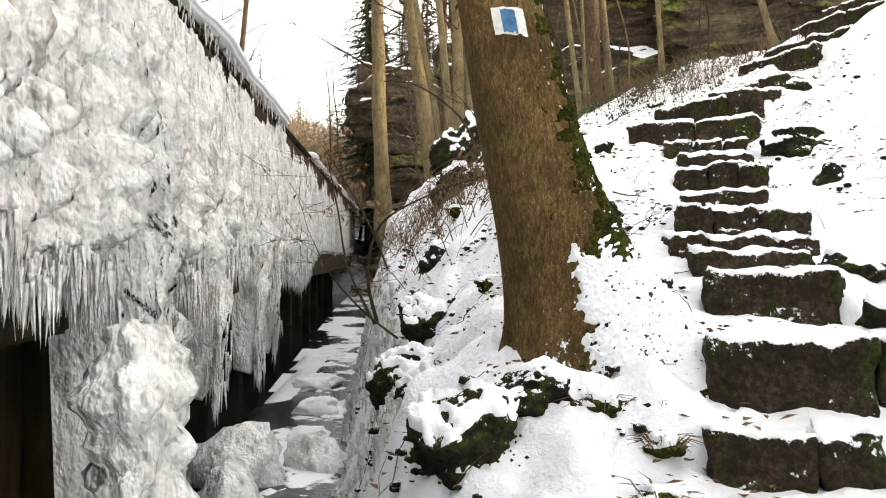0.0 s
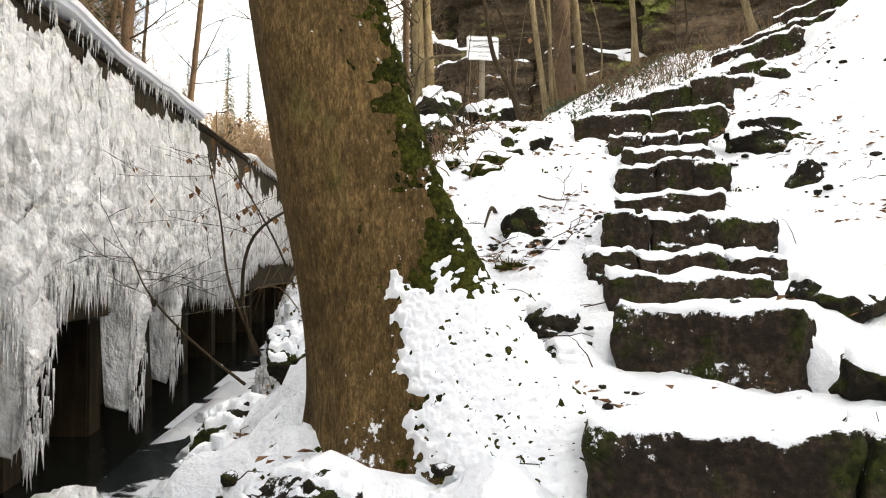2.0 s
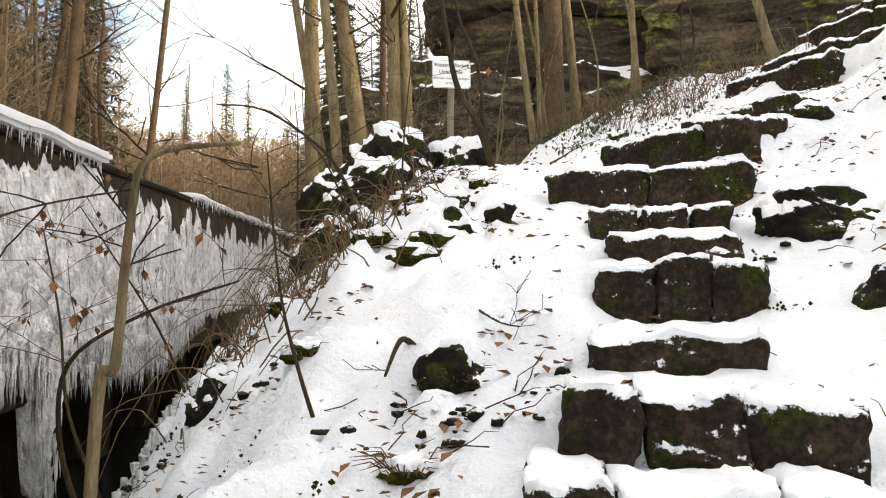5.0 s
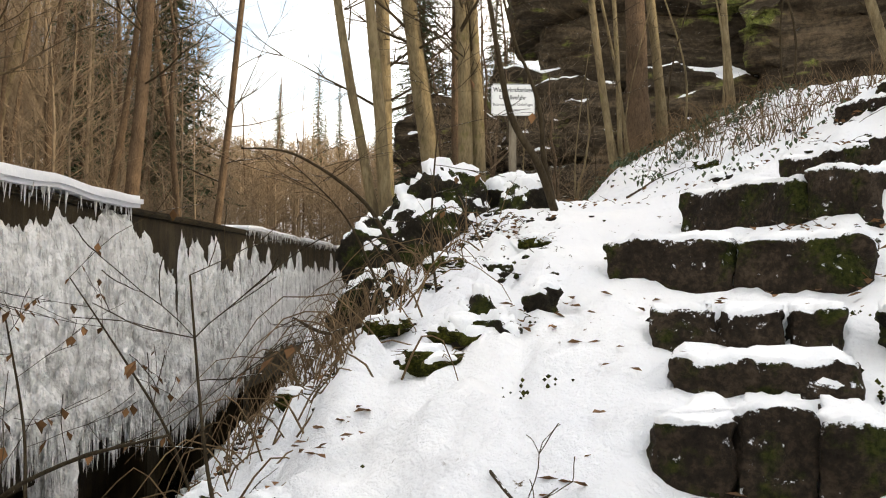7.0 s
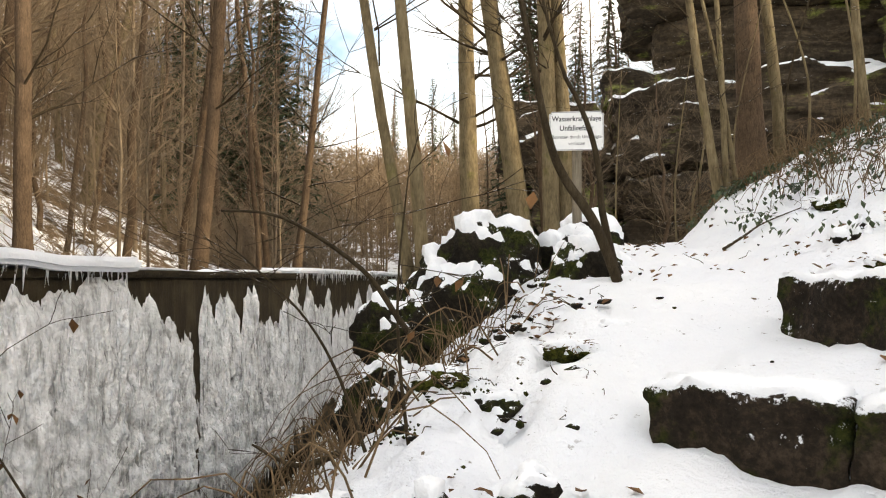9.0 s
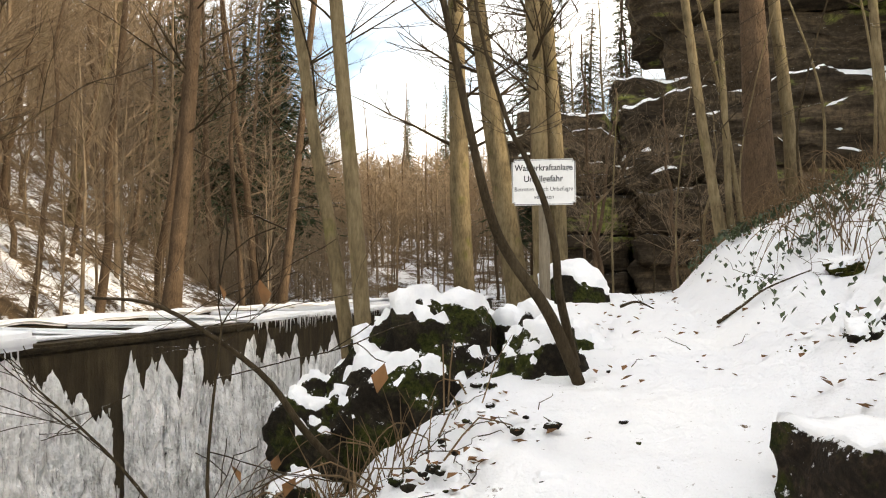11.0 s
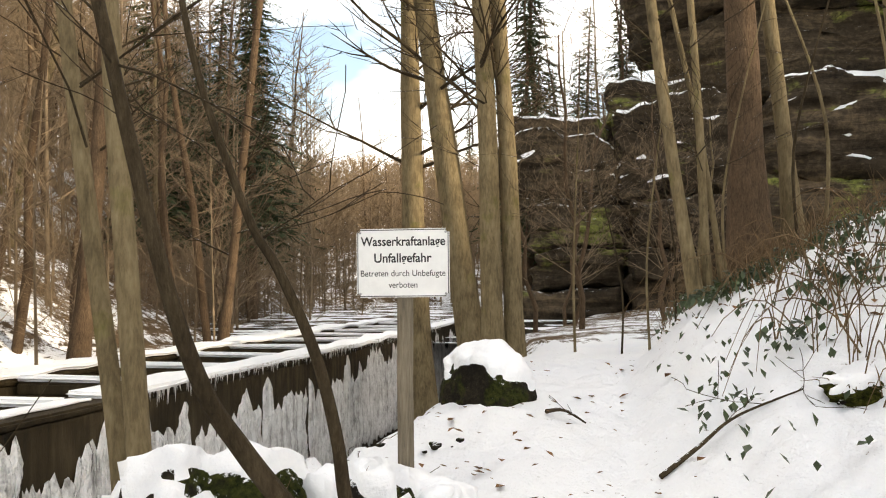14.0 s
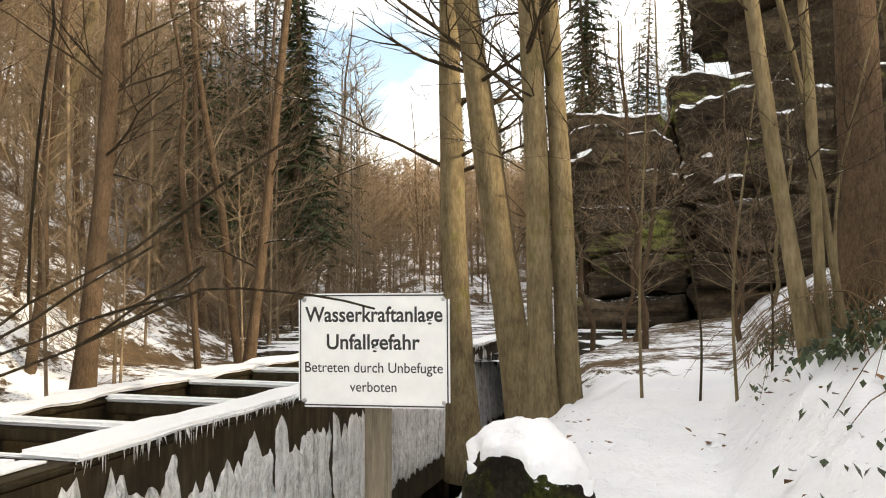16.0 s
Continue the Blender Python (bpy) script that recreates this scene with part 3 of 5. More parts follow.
flume = empty("flume", (0, 0, 0), "long raised concrete millrace with ice-hung side walls on piers", "flume", kind="structure")
flume_box("side_wall", -6, 30, 0.0, 0.28, 1.15, RIM - 0.06, M_CONCRETE, flume, "dark wet concrete wall", 1)
# Added backing: shuts out light behind the piers so the openings stay black.
flume_box("back_wall", -6, 30, 1.0, 1.2, -0.6, 1.146, M_CONCRETE, flume, "wall added under the flume to keep its openings dark", 7)
flume_box("side_wall", -6, 30, 2.05, 2.33, -0.4, RIM - 0.06, M_CONCRETE, flume, "", 2)
flume_box("floor_slab", -6, 30, 0.285, 2.045, 1.15, 1.4, M_CONCRETE, flume, "", 3)
flume_box("coping", -6, 30, -0.05, 0.33, RIM - 0.056, RIM, M_CONCRETE, flume, "flat coping on the wall", 4)
flume_box("coping", -6, 30, 2.0, 2.38, RIM - 0.056, RIM, M_CONCRETE, flume, "", 5)
for i in range(17):
    s = 0.4 + 1.75 * i
    flume_box("pier", s, s + 0.34, 0.55, 2.04, -0.6, 1.146, M_CONCRETE, flume, "", 10 + i)
wv = [flume_point(s, u, 2.78) for s in (-6, 30) for u in (0.285, 2.045)]
water_top = mesh_ob("flume_water", wv, [(0, 1, 3, 2)], M_WATER, None, smooth=False)
tagged(water_top, "dark still water inside the concrete flume", "water", kind="structure")

for i in range(30):
    s = 6.2 + 0.78 * i
    if i % 2 == 0:
        beam = flume_box("cross_beam", s, s + 0.17, 0.33, 2.0, RIM - 0.17, RIM - 0.04, M_CONCRETE, flume, "", 50 + i, 0.008)
        flume_box("snow_strip", s - 0.01, s + 0.18, 0.30, 2.03, RIM - 0.036, RIM + 0.03, M_CAP, flume, "", 90 + i, 0.03, 0.12, 0.03)
    else:
        beam = flume_box("cross_board", s, s + 0.08, 0.33, 2.0, RIM - 0.26, RIM - 0.13, M_WOOD, flume, "", 50 + i, 0.008)
        flume_box("snow_strip", s + 0.005, s + 0.075, 0.30, 2.03, RIM - 0.126, RIM - 0.095, M_CAP, flume, "", 90 + i, 0.015, 0.12, 0.012)
for s0, s1, u0, u1, t in ((-6, 10.9, -0.14, 0.42, 0.10), (10.93, 14.2, 0.12, 0.34, 0.02), (14.25, 30, -0.10, 0.40, 0.055), (-6, 30, 1.97, 2.46, 0.06)):
    flume_box("snow_cover", s0, s1, u0, u1, RIM + 0.004, RIM + 0.004 + t, M_CAP, flume, "white snow along the coping", 130 + int(s0), 0.045, 0.16, min(0.03, t * 0.45))

# ---- ice on the wall ----


def interp(v, xs, ys):
    return float(np.interp(v, xs, ys))


def ice_top(s):
    gap = interp(s, [0, 4.5, 6, 9, 10.8, 11, 14, 15, 22, 30], [-0.02, -0.02, 0.12, 0.20, 0.08, 0.42, 0.42, 0.42, 0.36, 0.3])
    if gap <= 0:
        return RIM - 0.03
    spike = float(smooth(-0.1, 0.35, noise.noise((s * 2.7, 5.7, 2)))) * 0.75 + 0.55 * noise.noise((s * 8.3, 1.7, 2)) + (1 - abs(noise.noise((s * 15, 1.7, 6)))) ** 6 * 0.30
    n = 0.45 * noise.noise((s * 1.4, 3.1, 0))
    return RIM - 0.03 - max(0.0, gap * (1.25 + n - spike) + 0.03 * noise.noise((s * 24, 2.2, 1)))


def ice_bottom(s):
    base = interp(s, [0, 2.5, 3.9, 4.6, 5.6, 6.6, 9, 10.5, 12.2, 13.6, 14.6, 30], [1.50, 1.48, 1.30, 1.34, 1.16, 1.42, 1.48, 1.34, 1.18, 1.28, 1.58, 1.6])
    z = base + 0.08 * noise.noise((s * 1.9, 0.2, 5)) + 0.11 * noise.noise((s * 8, 0.2, 8)) + 0.07 * noise.noise((s * 19, 0.2, 3))
    for a, b, low in ((3.95, 4.30, -0.45), (5.98, 6.22, 0.45), (8.15, 8.35, 0.30), (9.5, 9.7, 0.35)):
        m = float(smooth(a - 0.15, a + 0.12, s) * smooth(-b - 0.15, -b + 0.12, -s))
        z = z * (1 - m) + low * m
    return z


def knob(s, z, k, stretch, salt):
    """Rounded knobs, k to the metre, drawn out downwards by stretch."""
    d = noise.voronoi((s * k, z * k / stretch, salt))[0]
    return 1 - min(1.0, d[0] * 1.5) ** 2


def ice_out(s, z):
    """How far the ice stands out from the wall."""
    thick = interp(s, [0, 3, 4.4, 5.6, 7, 10.5, 12, 14, 24, 30], [0.34, 0.36, 0.34, 0.24, 0.20, 0.16, 0.13, 0.055, 0.04, 0.04])
    body = interp(z, [-0.5, 0.4, 1.0, 1.6, 2.4, 3.2], [0.95, 1.15, 1.1, 1.0, 0.66, 0.22])
    sway = s + 0.05 * noise.noise((s * 2.0, z * 1.1, 3.0))
    flute = (1 - abs(noise.noise((sway * 3.4, z * 0.22, 1.5))) * 2.6) * 0.62 + (1 - abs(noise.noise((sway * 7.5, z * 0.30, 4.5))) * 2.8) * 0.48
    near = interp(s, [0, 4.6, 6.0, 9, 14, 18], [1, 1, 0.55, 0.42, 0.34, 0.12])
    low = interp(z, [0, 2.1, 2.7, 3.2], [1, 1, 0.7, 0.3]) * near
    drawn = interp(z, [0.3, 1.9, 2.5, 3.2], [1.0, 1.15, 1.9, 3.0])
    lumps = 0.135 * knob(sway, z, 6.0, drawn, 1.5) + 0.085 * knob(sway, z, 11.0, drawn, 5.5)
    strands = 0.046 * knob(sway, z, 15.0, 7.0, 9.5) + 0.022 * knob(sway, z, 27.0, 2.2, 3.5)
    return 0.03 + thick * body * (0.50 + 0.55 * flute) + low * lumps + strands * (0.6 + 0.4 * near) - 0.11 * low - 0.03


ice_thing = empty("ice_curtain", (0, 0, 0), "thick white frozen curtain of icicles hanging over the flume wall", "ice", kind="structure")
SLITS = ((11.92, 0.115), (12.50, 0.018), (13.25, 0.03), (11.35, 0.016), (9.9, 0.014), (14.4, 0.03), (15.6, 0.05), (17.2, 0.04), (18.6, 0.04))


def ice_sheet(s0, s1, ds, rows):
    ss = np.arange(s0, s1 + ds * 0.5, ds)
    verts, faces = [], []
    for s in ss:
        s = float(s)
        top, bot = ice_top(s), ice_bottom(s)
        for r in range(rows + 1):
            t = r / rows
            z = top + (bot - top) * t
            o = ice_out(s, z)
            wave = s + 0.05 * noise.noise((s * 0.4, z * 3.1, 6.0)) + 0.02 * noise.noise((s * 0.4, z * 9.0, 2.0))
            slit = max(math.exp(-((wave - c) / w) ** 4) for c, w in SLITS)
            edge = float(smooth(0, 0.06, t))
            tail = 1 - 0.55 * float(smooth(0.85, 1.0, t))
            o = o * (0.25 + 0.75 * edge) * tail * (1 - slit) - 0.05 * slit
            verts.append(flume_point(s, -o, z))
        verts.append(flume_point(s, 0.10, bot + 0.05))
    n = rows + 2
    for i in range(len(ss) - 1):
        for r in range(n - 1):
            faces.append((i * n + r, (i + 1) * n + r, (i + 1) * n + r + 1, i * n + r + 1))
    mesh_ob("ice_sheet", verts, faces, M_ICE, ice_thing)


ice_sheet(1.2, 7.0, 0.020, 130)
ice_sheet(7.0, 14.0, 0.022, 90)
ice_sheet(14.0, 29.0, 0.05, 34)


def icicle(verts, faces, p, length, r, rnd, sides=5):
    bend = Vector((rnd.uniform(-0.02, 0.02), rnd.uniform(-0.02, 0.02), 0))
    pts, radii = [], []
    for t, k in ((0, 1.0), (0.3, 0.8), (0.65, 0.45), (1.0, 0.06)):
        pts.append(Vector(p) + Vector((0, 0, 0.03 - length * t)) + bend * t)
        radii.append(r * k * rnd.uniform(0.85, 1.15))
    tube(verts, faces, pts, radii, sides, False)


rnd = random.Random(5)
iv, ifc = [], []
for _ in range(7600):
    s = 0.6 + 14.5 * rnd.random() ** 1.2
    top, bot = ice_top(s), ice_bottom(s)
    if abs(s - 11.92) < 0.10:
        continue
    if rnd.random() < (0.8 if s < 4.8 else 0.5):
        z = bot + rnd.uniform(-0.02, 0.12)
        length = rnd.uniform(0.06, 0.24) if s < 4.2 else rnd.uniform(0.06, 0.30)
    else:
        z = rnd.uniform(bot + 0.1, top - 0.05)
        length = rnd.uniform(0.06, 0.30)
    o = ice_out(s, z) * 0.85
    icicle(iv, ifc, flume_point(s, -o - rnd.uniform(-0.01, 0.02), z), length, rnd.uniform(0.005, 0.014), rnd)
icicles = mesh_ob("icicles", iv, ifc, M_ICE)
tagged(icicles, "countless clear icicles along the frozen wall", "icicles", kind="stuff")
# short drips under the snowy coping
iv, ifc = [], []
for _ in range(700):
    s = rnd.uniform(5.5, 26)
    if 10.8 < s < 14.3:
        continue
    icicle(iv, ifc, flume_point(s, -0.06 + rnd.uniform(-0.03, 0.03), RIM + 0.01), rnd.uniform(0.04, 0.2) * (1.0 if s < 16 else 0.7), rnd.uniform(0.006, 0.014), rnd, 4)
drips = mesh_ob("rim_icicles", iv, ifc, M_ICE)
tagged(drips, "short icicles dripping from the snowy rim", "icicles", kind="stuff")

# ---- stream, floes, pond ----
wy = np.arange(-8, 27, 0.5)
wv, wf = [], []
for i, y in enumerate(wy):
    z = -0.31 + 0.03 * min(max(y, 0), 20)
    wv += [(wall_x(y) + 0.05, y, z), (0.3, y, z)]
    if i:
        wf.append((2 * i - 2, 2 * i - 1, 2 * i + 1, 2 * i))
# Dark sheet laid under the flume; its colour stands in for deep shade.
dark = mesh_ob("culvert_water", [(x - 1.0 if k % 2 == 0 else wall_x(y) + 0.05, y, z) for k, (x, y, z) in enumerate(wv)], wf, M_WATER, smooth=False)
tagged(dark, "dark water added under the flume so its openings read as shade", "water", kind="structure")
stream = mesh_ob("stream_water", wv, wf, M_FLOE, smooth=False)
tagged(stream, "shallow dark stream partly frozen under snowy floes", "water", kind="structure")
pv = [(-24, 25, 2.95), (2, 25, 2.95), (2, 64, 2.95), (-24, 64, 2.95)]
pond = mesh_ob("pond_water", pv, [(0, 1, 2, 3)], M_FLOE, smooth=False)
tagged(pond, "half frozen pond with snowy ice sheets", "water", kind="structure")
for (x, y, z, a, b, c, sd, lab) in ((-1.50, 6.1, -0.02, 0.36, 0.30, 0.30, 3, "grey-white lump of fallen ice in the stream"), (-0.98, 6.5, -0.10, 0.25, 0.22, 0.22, 4, "grey-white lump of fallen ice in the stream"), (-1.35, 5.35, -0.1, 0.24, 0.3, 0.28, 6, "rounded heap of ice by the wall"), (-1.3, 8.4, -0.02, 0.26, 0.22, 0.12, 7, "flat snowy floe in the stream"), (-1.45, 9.8, 0.02, 0.3, 0.25, 0.12, 8, "flat snowy floe in the stream"), (-1.1, 5.2, -0.24, 0.3, 0.22, 0.07, 9, "flat snowy floe in the stream"), (-1.2, 7.4, -0.08, 0.2, 0.18, 0.10, 10, "flat snowy floe in the stream")):
    v, f, n = rock(a, b, c, sd, 0.3, 4, 6)
    ob = mesh_ob("ice_block", v, f, M_ICE if c > 0.2 else M_CAP)
    ob.location = (x, y, z)
    tagged(ob, lab, "ice block", "ice blocks in the stream")
v, f = [], []
pts, rad = [], []
for i in range(40):
    t = i / 39
    pts.append((-1.10 + 0.02 * math.sin(5 * t), 3.05, -0.4 + 1.68 * t))
    rad.append((0.16 + 0.03 * (1 - t) + 0.02 * math.sin(9 * t)) * math.sqrt(max(0.02, 1 - t ** 12)))
tube(v, f, pts, rad, 40)
v = [Vector(p) + (Vector(p) - Vector((-1.10, 3.05, p[2]))).normalized() * 0.10 * (knob(p[0] + p[1], p[2], 9.0, 1.3, 2.5) - 0.4) + noise.noise_vector(Vector(p) * 17) * 0.02 for p in v]
col = mesh_ob("ice_column", v, f, M_ICE)
tagged(col, "smooth milky ice column standing in the stream", "ice column")
# frozen seepage down the bank
iv, ifc = [], []
for _ in range(900):
    y = rnd.uniform(4.2, 11.5)
    xe = interp(y, [0, 3, 5, 7, 9, 11, 13], [0.0, -0.15, -0.42, -0.55, -0.76, -0.80, -0.9])
    x = xe + rnd.uniform(-0.30, 0.16)
    icicle(iv, ifc, (x, y, ground(x, y) + rnd.uniform(0.0, 0.06)), rnd.uniform(0.08, 0.3), rnd.uniform(0.008, 0.03), rnd)
seep = mesh_ob("bank_icicles", iv, ifc, M_ICE)
tagged(seep, "frozen seepage with icicles down the stream bank", "icicles", kind="stuff")

# ---- boulders ----


def boulder(x, y, z, a, b, c, seed, label, thick=0.05, rough=0.27, low=0.55, facets=9, group="boulders"):
    root = empty("boulder", (x, y, z), label, "boulder", group)
    root.rotation_euler = (0, 0, (seed * 1.7) % 6.28)
    v, f, n = rock(a, b, c, seed, rough, 5 if max(a, b) > 0.18 else 4, facets)
    mesh_ob("rock", v, f, M_BOULDER, root)
    cv, cf = snow_cap(v, f, n, seed, thick, low, low + 0.3, 0.28, 5)
    if cf:
        mesh_ob("snow_cap", cv, cf, M_CAP, root, "white snow cap")
    return root


for args in (
    (0.66, 10.90, 2.98, 0.58, 0.44, 0.56, 21, "big dark angular boulder with snow cap and moss", 0.08, 0.24, 0.56, 9),
    (0.22, 10.72, 2.72, 0.36, 0.34, 0.40, 22, "mossy boulder shoulder under ragged snow", 0.06, 0.3, 0.6),
    (0.15, 10.35, 2.35, 0.34, 0.30, 0.30, 28, "mossy boulder in the bank under snow", 0.05),
    (1.37, 10.66, 3.08, 0.27, 0.25, 0.33, 23, "squat mossy boulder with a thick snow cap", 0.06, 0.24, 0.66, 8),
    (1.25, 11.35, 3.18, 0.42, 0.34, 0.27, 24, "broad boulder almost hidden under snow", 0.09),
    (0.75, 11.6, 3.0, 0.35, 0.3, 0.25, 34, "low boulder under deep snow", 0.09),
    (1.20, 13.45, 3.42, 0.36, 0.32, 0.33, 25, "round mossy boulder with a thick white cap", 0.07, 0.10, 0.34, 2),
    (0.52, 9.62, 2.46, 0.25, 0.22, 0.20, 26, "block of dark stone with flat snow cap", 0.05),
    (1.20, 7.62, 2.32, 0.27, 0.20, 0.20, 27, "mossy tussocky stone under snow beside the path", 0.05),
    (1.48, 7.70, 2.50, 0.10, 0.09, 0.08, 35, "small dark stone in the snow", 0.02),
    (1.18, 6.05, 1.80, 0.13, 0.11, 0.11, 29, "small snowy stone with green tufts", 0.05),
    (1.15, 4.50, 1.31, 0.13, 0.11, 0.10, 30, "dark mossy stone sunk in the snow", 0.05, 0.34, 0.45),
    (1.12, 4.12, 1.20, 0.11, 0.10, 0.10, 31, "dark mossy stone sunk in the snow", 0.03),
    (0.10, 3.22, 0.80, 0.28, 0.22, 0.18, 32, "green mossy stone with snow on top", 0.05, 0.26, 0.52, 8),
    (0.36, 3.40, 0.94, 0.20, 0.13, 0.12, 33, "green mossy stone at the tree foot", 0.03, 0.26, 0.55, 7),
    (2.95, 6.95, 2.38, 0.37, 0.24, 0.19, 37, "long mossy stone beside the stairway under snow", 0.04),
    (2.86, 6.19, 2.06, 0.15, 0.12, 0.13, 38, "mossy stone on the snowy slope", 0.03),
    (3.60, 8.45, 3.20, 0.17, 0.12, 0.10, 39, "flat mossy stone on the snowy slope", 0.02),
    (2.18, 4.42, 1.42, 0.18, 0.16, 0.14, 40, "dark stone at the stair edge", 0.04),
    (2.00, 3.75, 1.25, 0.16, 0.14, 0.11, 43, "dark stone at the stair edge", 0.04),
    (2.98, 10.62, 3.32, 0.24, 0.18, 0.14, 41, "stone under snow and evergreen leaves", 0.05),
    (1.62, 9.3, 2.86, 0.11, 0.09, 0.07, 42, "small dark stone in the snow", 0.02),
    (1.20, 8.5, 2.60, 0.14, 0.10, 0.09, 44, "small mossy stone in the snow", 0.03),
    (-0.25, 5.2, 0.74, 0.22, 0.25, 0.22, 45, "dark stone in the icy bank", 0.05),
    (-0.15, 6.3, 1.02, 0.20, 0.22, 0.18, 46, "dark stone in the icy bank", 0.05),
    (0.0, 7.6, 1.42, 0.24, 0.22, 0.18, 47, "dark stone in the snowy bank", 0.05),
    (-0.1, 4.3, 0.76, 0.16, 0.2, 0.16, 48, "dark stone in the icy bank", 0.05),
):
    boulder(*args)

# ---- big leaning tree ----


def big_tree():
    root = empty("tree", (0.52, 3.82, 1.0), "big leaning rough-barked tree with moss and snow on its roots", "tree")
    o = root.location.copy()
    sides, verts, faces = 48, [], []
    zs = list(np.arange(0.7, 2.0, 0.035)) + list(np.arange(2.0, 3.2, 0.05)) + list(np.arange(3.2, 9.0, 0.3))
    flares = ((-0.45, 0.66, 0.34, 0.50), (-1.9, 0.10, 0.35, 0.22), (2.7, 0.14, 0.4, 0.22), (1.2, 0.16, 0.4, 0.25), (-1.0, 0.16, 0.25, 0.3))

    def surface(z, th):
        x = 0.435 - 0.19 * (z - 1.66)
        r = 0.194 - 0.008 * (z - 1.6) + 0.05 * math.exp(-(z - 0.95) / 0.22)
        for ang, amp, wid, fall in flares:
            d = math.atan2(math.sin(th - ang), math.cos(th - ang))
            r += amp * math.exp(-(d / wid) ** 2) * math.exp(-max(0.0, z - 0.95) / fall)
        r += 0.012 * noise.noise((math.cos(th) * 1.6, math.sin(th) * 1.6, z * 1.2)) + 0.006 * noise.noise((math.cos(th) * 6, math.sin(th) * 6, z * 2.0))
        r = max(0.06, r)
        return Vector((x + r * math.cos(th), 3.82 + r * math.sin(th), z))

    for z in zs:
        for k in range(sides):
            verts.append(surface(float(z), 2 * math.pi * k / sides) - o)
    for i in range(len(zs) - 1):
        for k in range(sides):
            faces.append((i * sides + k, i * sides + (k + 1) % sides, (i + 1) * sides + (k + 1) % sides, (i + 1) * sides + k))
    mesh_ob("trunk", verts, faces, M_OAK, root)
    # crown above the view
    v, f = [], []
    rr = random.Random(3)
    for i in range(16):
        z0 = rr.uniform(5.5, 8.9)
        base = Vector((0.435 - 0.19 * (z0 - 1.66), 3.82, z0)) - o
        a = rr.uniform(0, 6.28)
        d = Vector((math.cos(a), math.sin(a), rr.uniform(0.5, 1.2))).normalized()
        limb(v, f, base, d, rr.uniform(1.6, 3.0), 0.05, 2, rr)
    mesh_ob("crown", v, f, M_TWIG, root)
    # moss and snow shells on the weather side
    def shell(name, mat, label, za, zb, nz, ta, tb, nt, cover, thick, fine):
        v, f, on = [], [], []
        for i in range(nz + 1):
            for j in range(nt + 1):
                z, th = za + (zb - za) * i / nz, ta + (tb - ta) * j / nt
                p = surface(z, th)
                m = cover(z, th, p)
                n = Vector((math.cos(th), math.sin(th), 0.55))
                h = thick * (0.6 + 0.8 * abs(noise.noise(p * fine)) + 0.5 * noise.noise(p * fine * 2.7))
                v.append(p + n * (h * m - 0.012 * (1 - m)) - o)
                on.append(m)
        w = nt + 1
        for i in range(nz):
            for j in range(nt):
                q = (i * w + j, i * w + j + 1, (i + 1) * w + j + 1, (i + 1) * w + j)
                if max(on[k] for k in q) > 0.02:
                    f.append(q)
        mesh_ob(name, v, f, mat, root, label)

    def moss_cover(z, th, p):
        mid = interp(z, [0.9, 1.25, 1.6], [-0.75, -0.62, -0.30])
        wide = interp(z, [0.9, 1.25, 1.7], [0.85, 0.80, 0.55])
        side = math.exp(-((th - mid) / wide) ** 2) * interp(z, [0.9, 1.3, 2.2, 3.4], [1.0, 1.0, 0.95, 0.5])
        return float(smooth(0.50, 0.80, side + 0.45 * noise.noise(p * 6) + 0.60 * noise.noise(p * 19) + 0.55 * noise.noise(p * 48)))

    def snow_cover(z, th, p):
        low = math.exp(-((th + 0.66) / 0.62) ** 4) * float(smooth(-1.70, -1.42, -z + 0.16 * noise.noise(p * 5)))
        streak = math.exp(-((th + 0.34) / 0.24) ** 2) * interp(z, [1.2, 1.6, 2.3, 3.2], [0.92, 0.80, 0.68, 0.48])
        solid = float(smooth(0.36, 0.64, 0.80 * low + 0.40 * noise.noise(p * 9) + 0.34 * noise.noise(p * 24) + 0.20 * noise.noise(p * 50)))
        flakes = float(smooth(0.44, 0.66, streak + 0.34 * noise.noise(p * 12) + 0.46 * noise.noise(p * 33) + 0.30 * noise.noise(p * 64)))
        return max(solid, 0.5 * flakes)

    shell("moss", M_MOSS, "green moss on the bark", 0.9, 3.4, 210, -1.5, 0.9, 120, moss_cover, 0.014, 40)
    shell("root_snow", M_CAP, "lumpy snow on the roots", 0.85, 3.0, 420, -1.75, 0.75, 230, snow_cover, 0.022, 34)
    # painted trail mark: white field, blue bar
    for name, mat, za, zb, ta, tb, lift in (("mark_field", M_WHITE, 2.46, 2.58, -1.86, -1.12, 0.004), ("mark_bar", M_BLUE, 2.47, 2.57, -1.66, -1.34, 0.007)):
        v, f = [], []
        for i in range(9):
            for j in range(9):
                th = ta + (tb - ta) * i / 8
                z = za + (zb - za) * j / 8
                jag = 0.012 * noise.noise((i * 0.9, j * 0.9, za))
                v.append(surface(z + jag, th + jag) + Vector((math.cos(th), math.sin(th), 0)) * lift - o)
        for i in range(8):
            for j in range(8):
                f.append((i * 9 + j, (i + 1) * 9 + j, (i + 1) * 9 + j + 1, i * 9 + j + 1))
        mesh_ob(name, v, f, mat, root, "faded white paint field" if "field" in name else "faded blue paint bar")


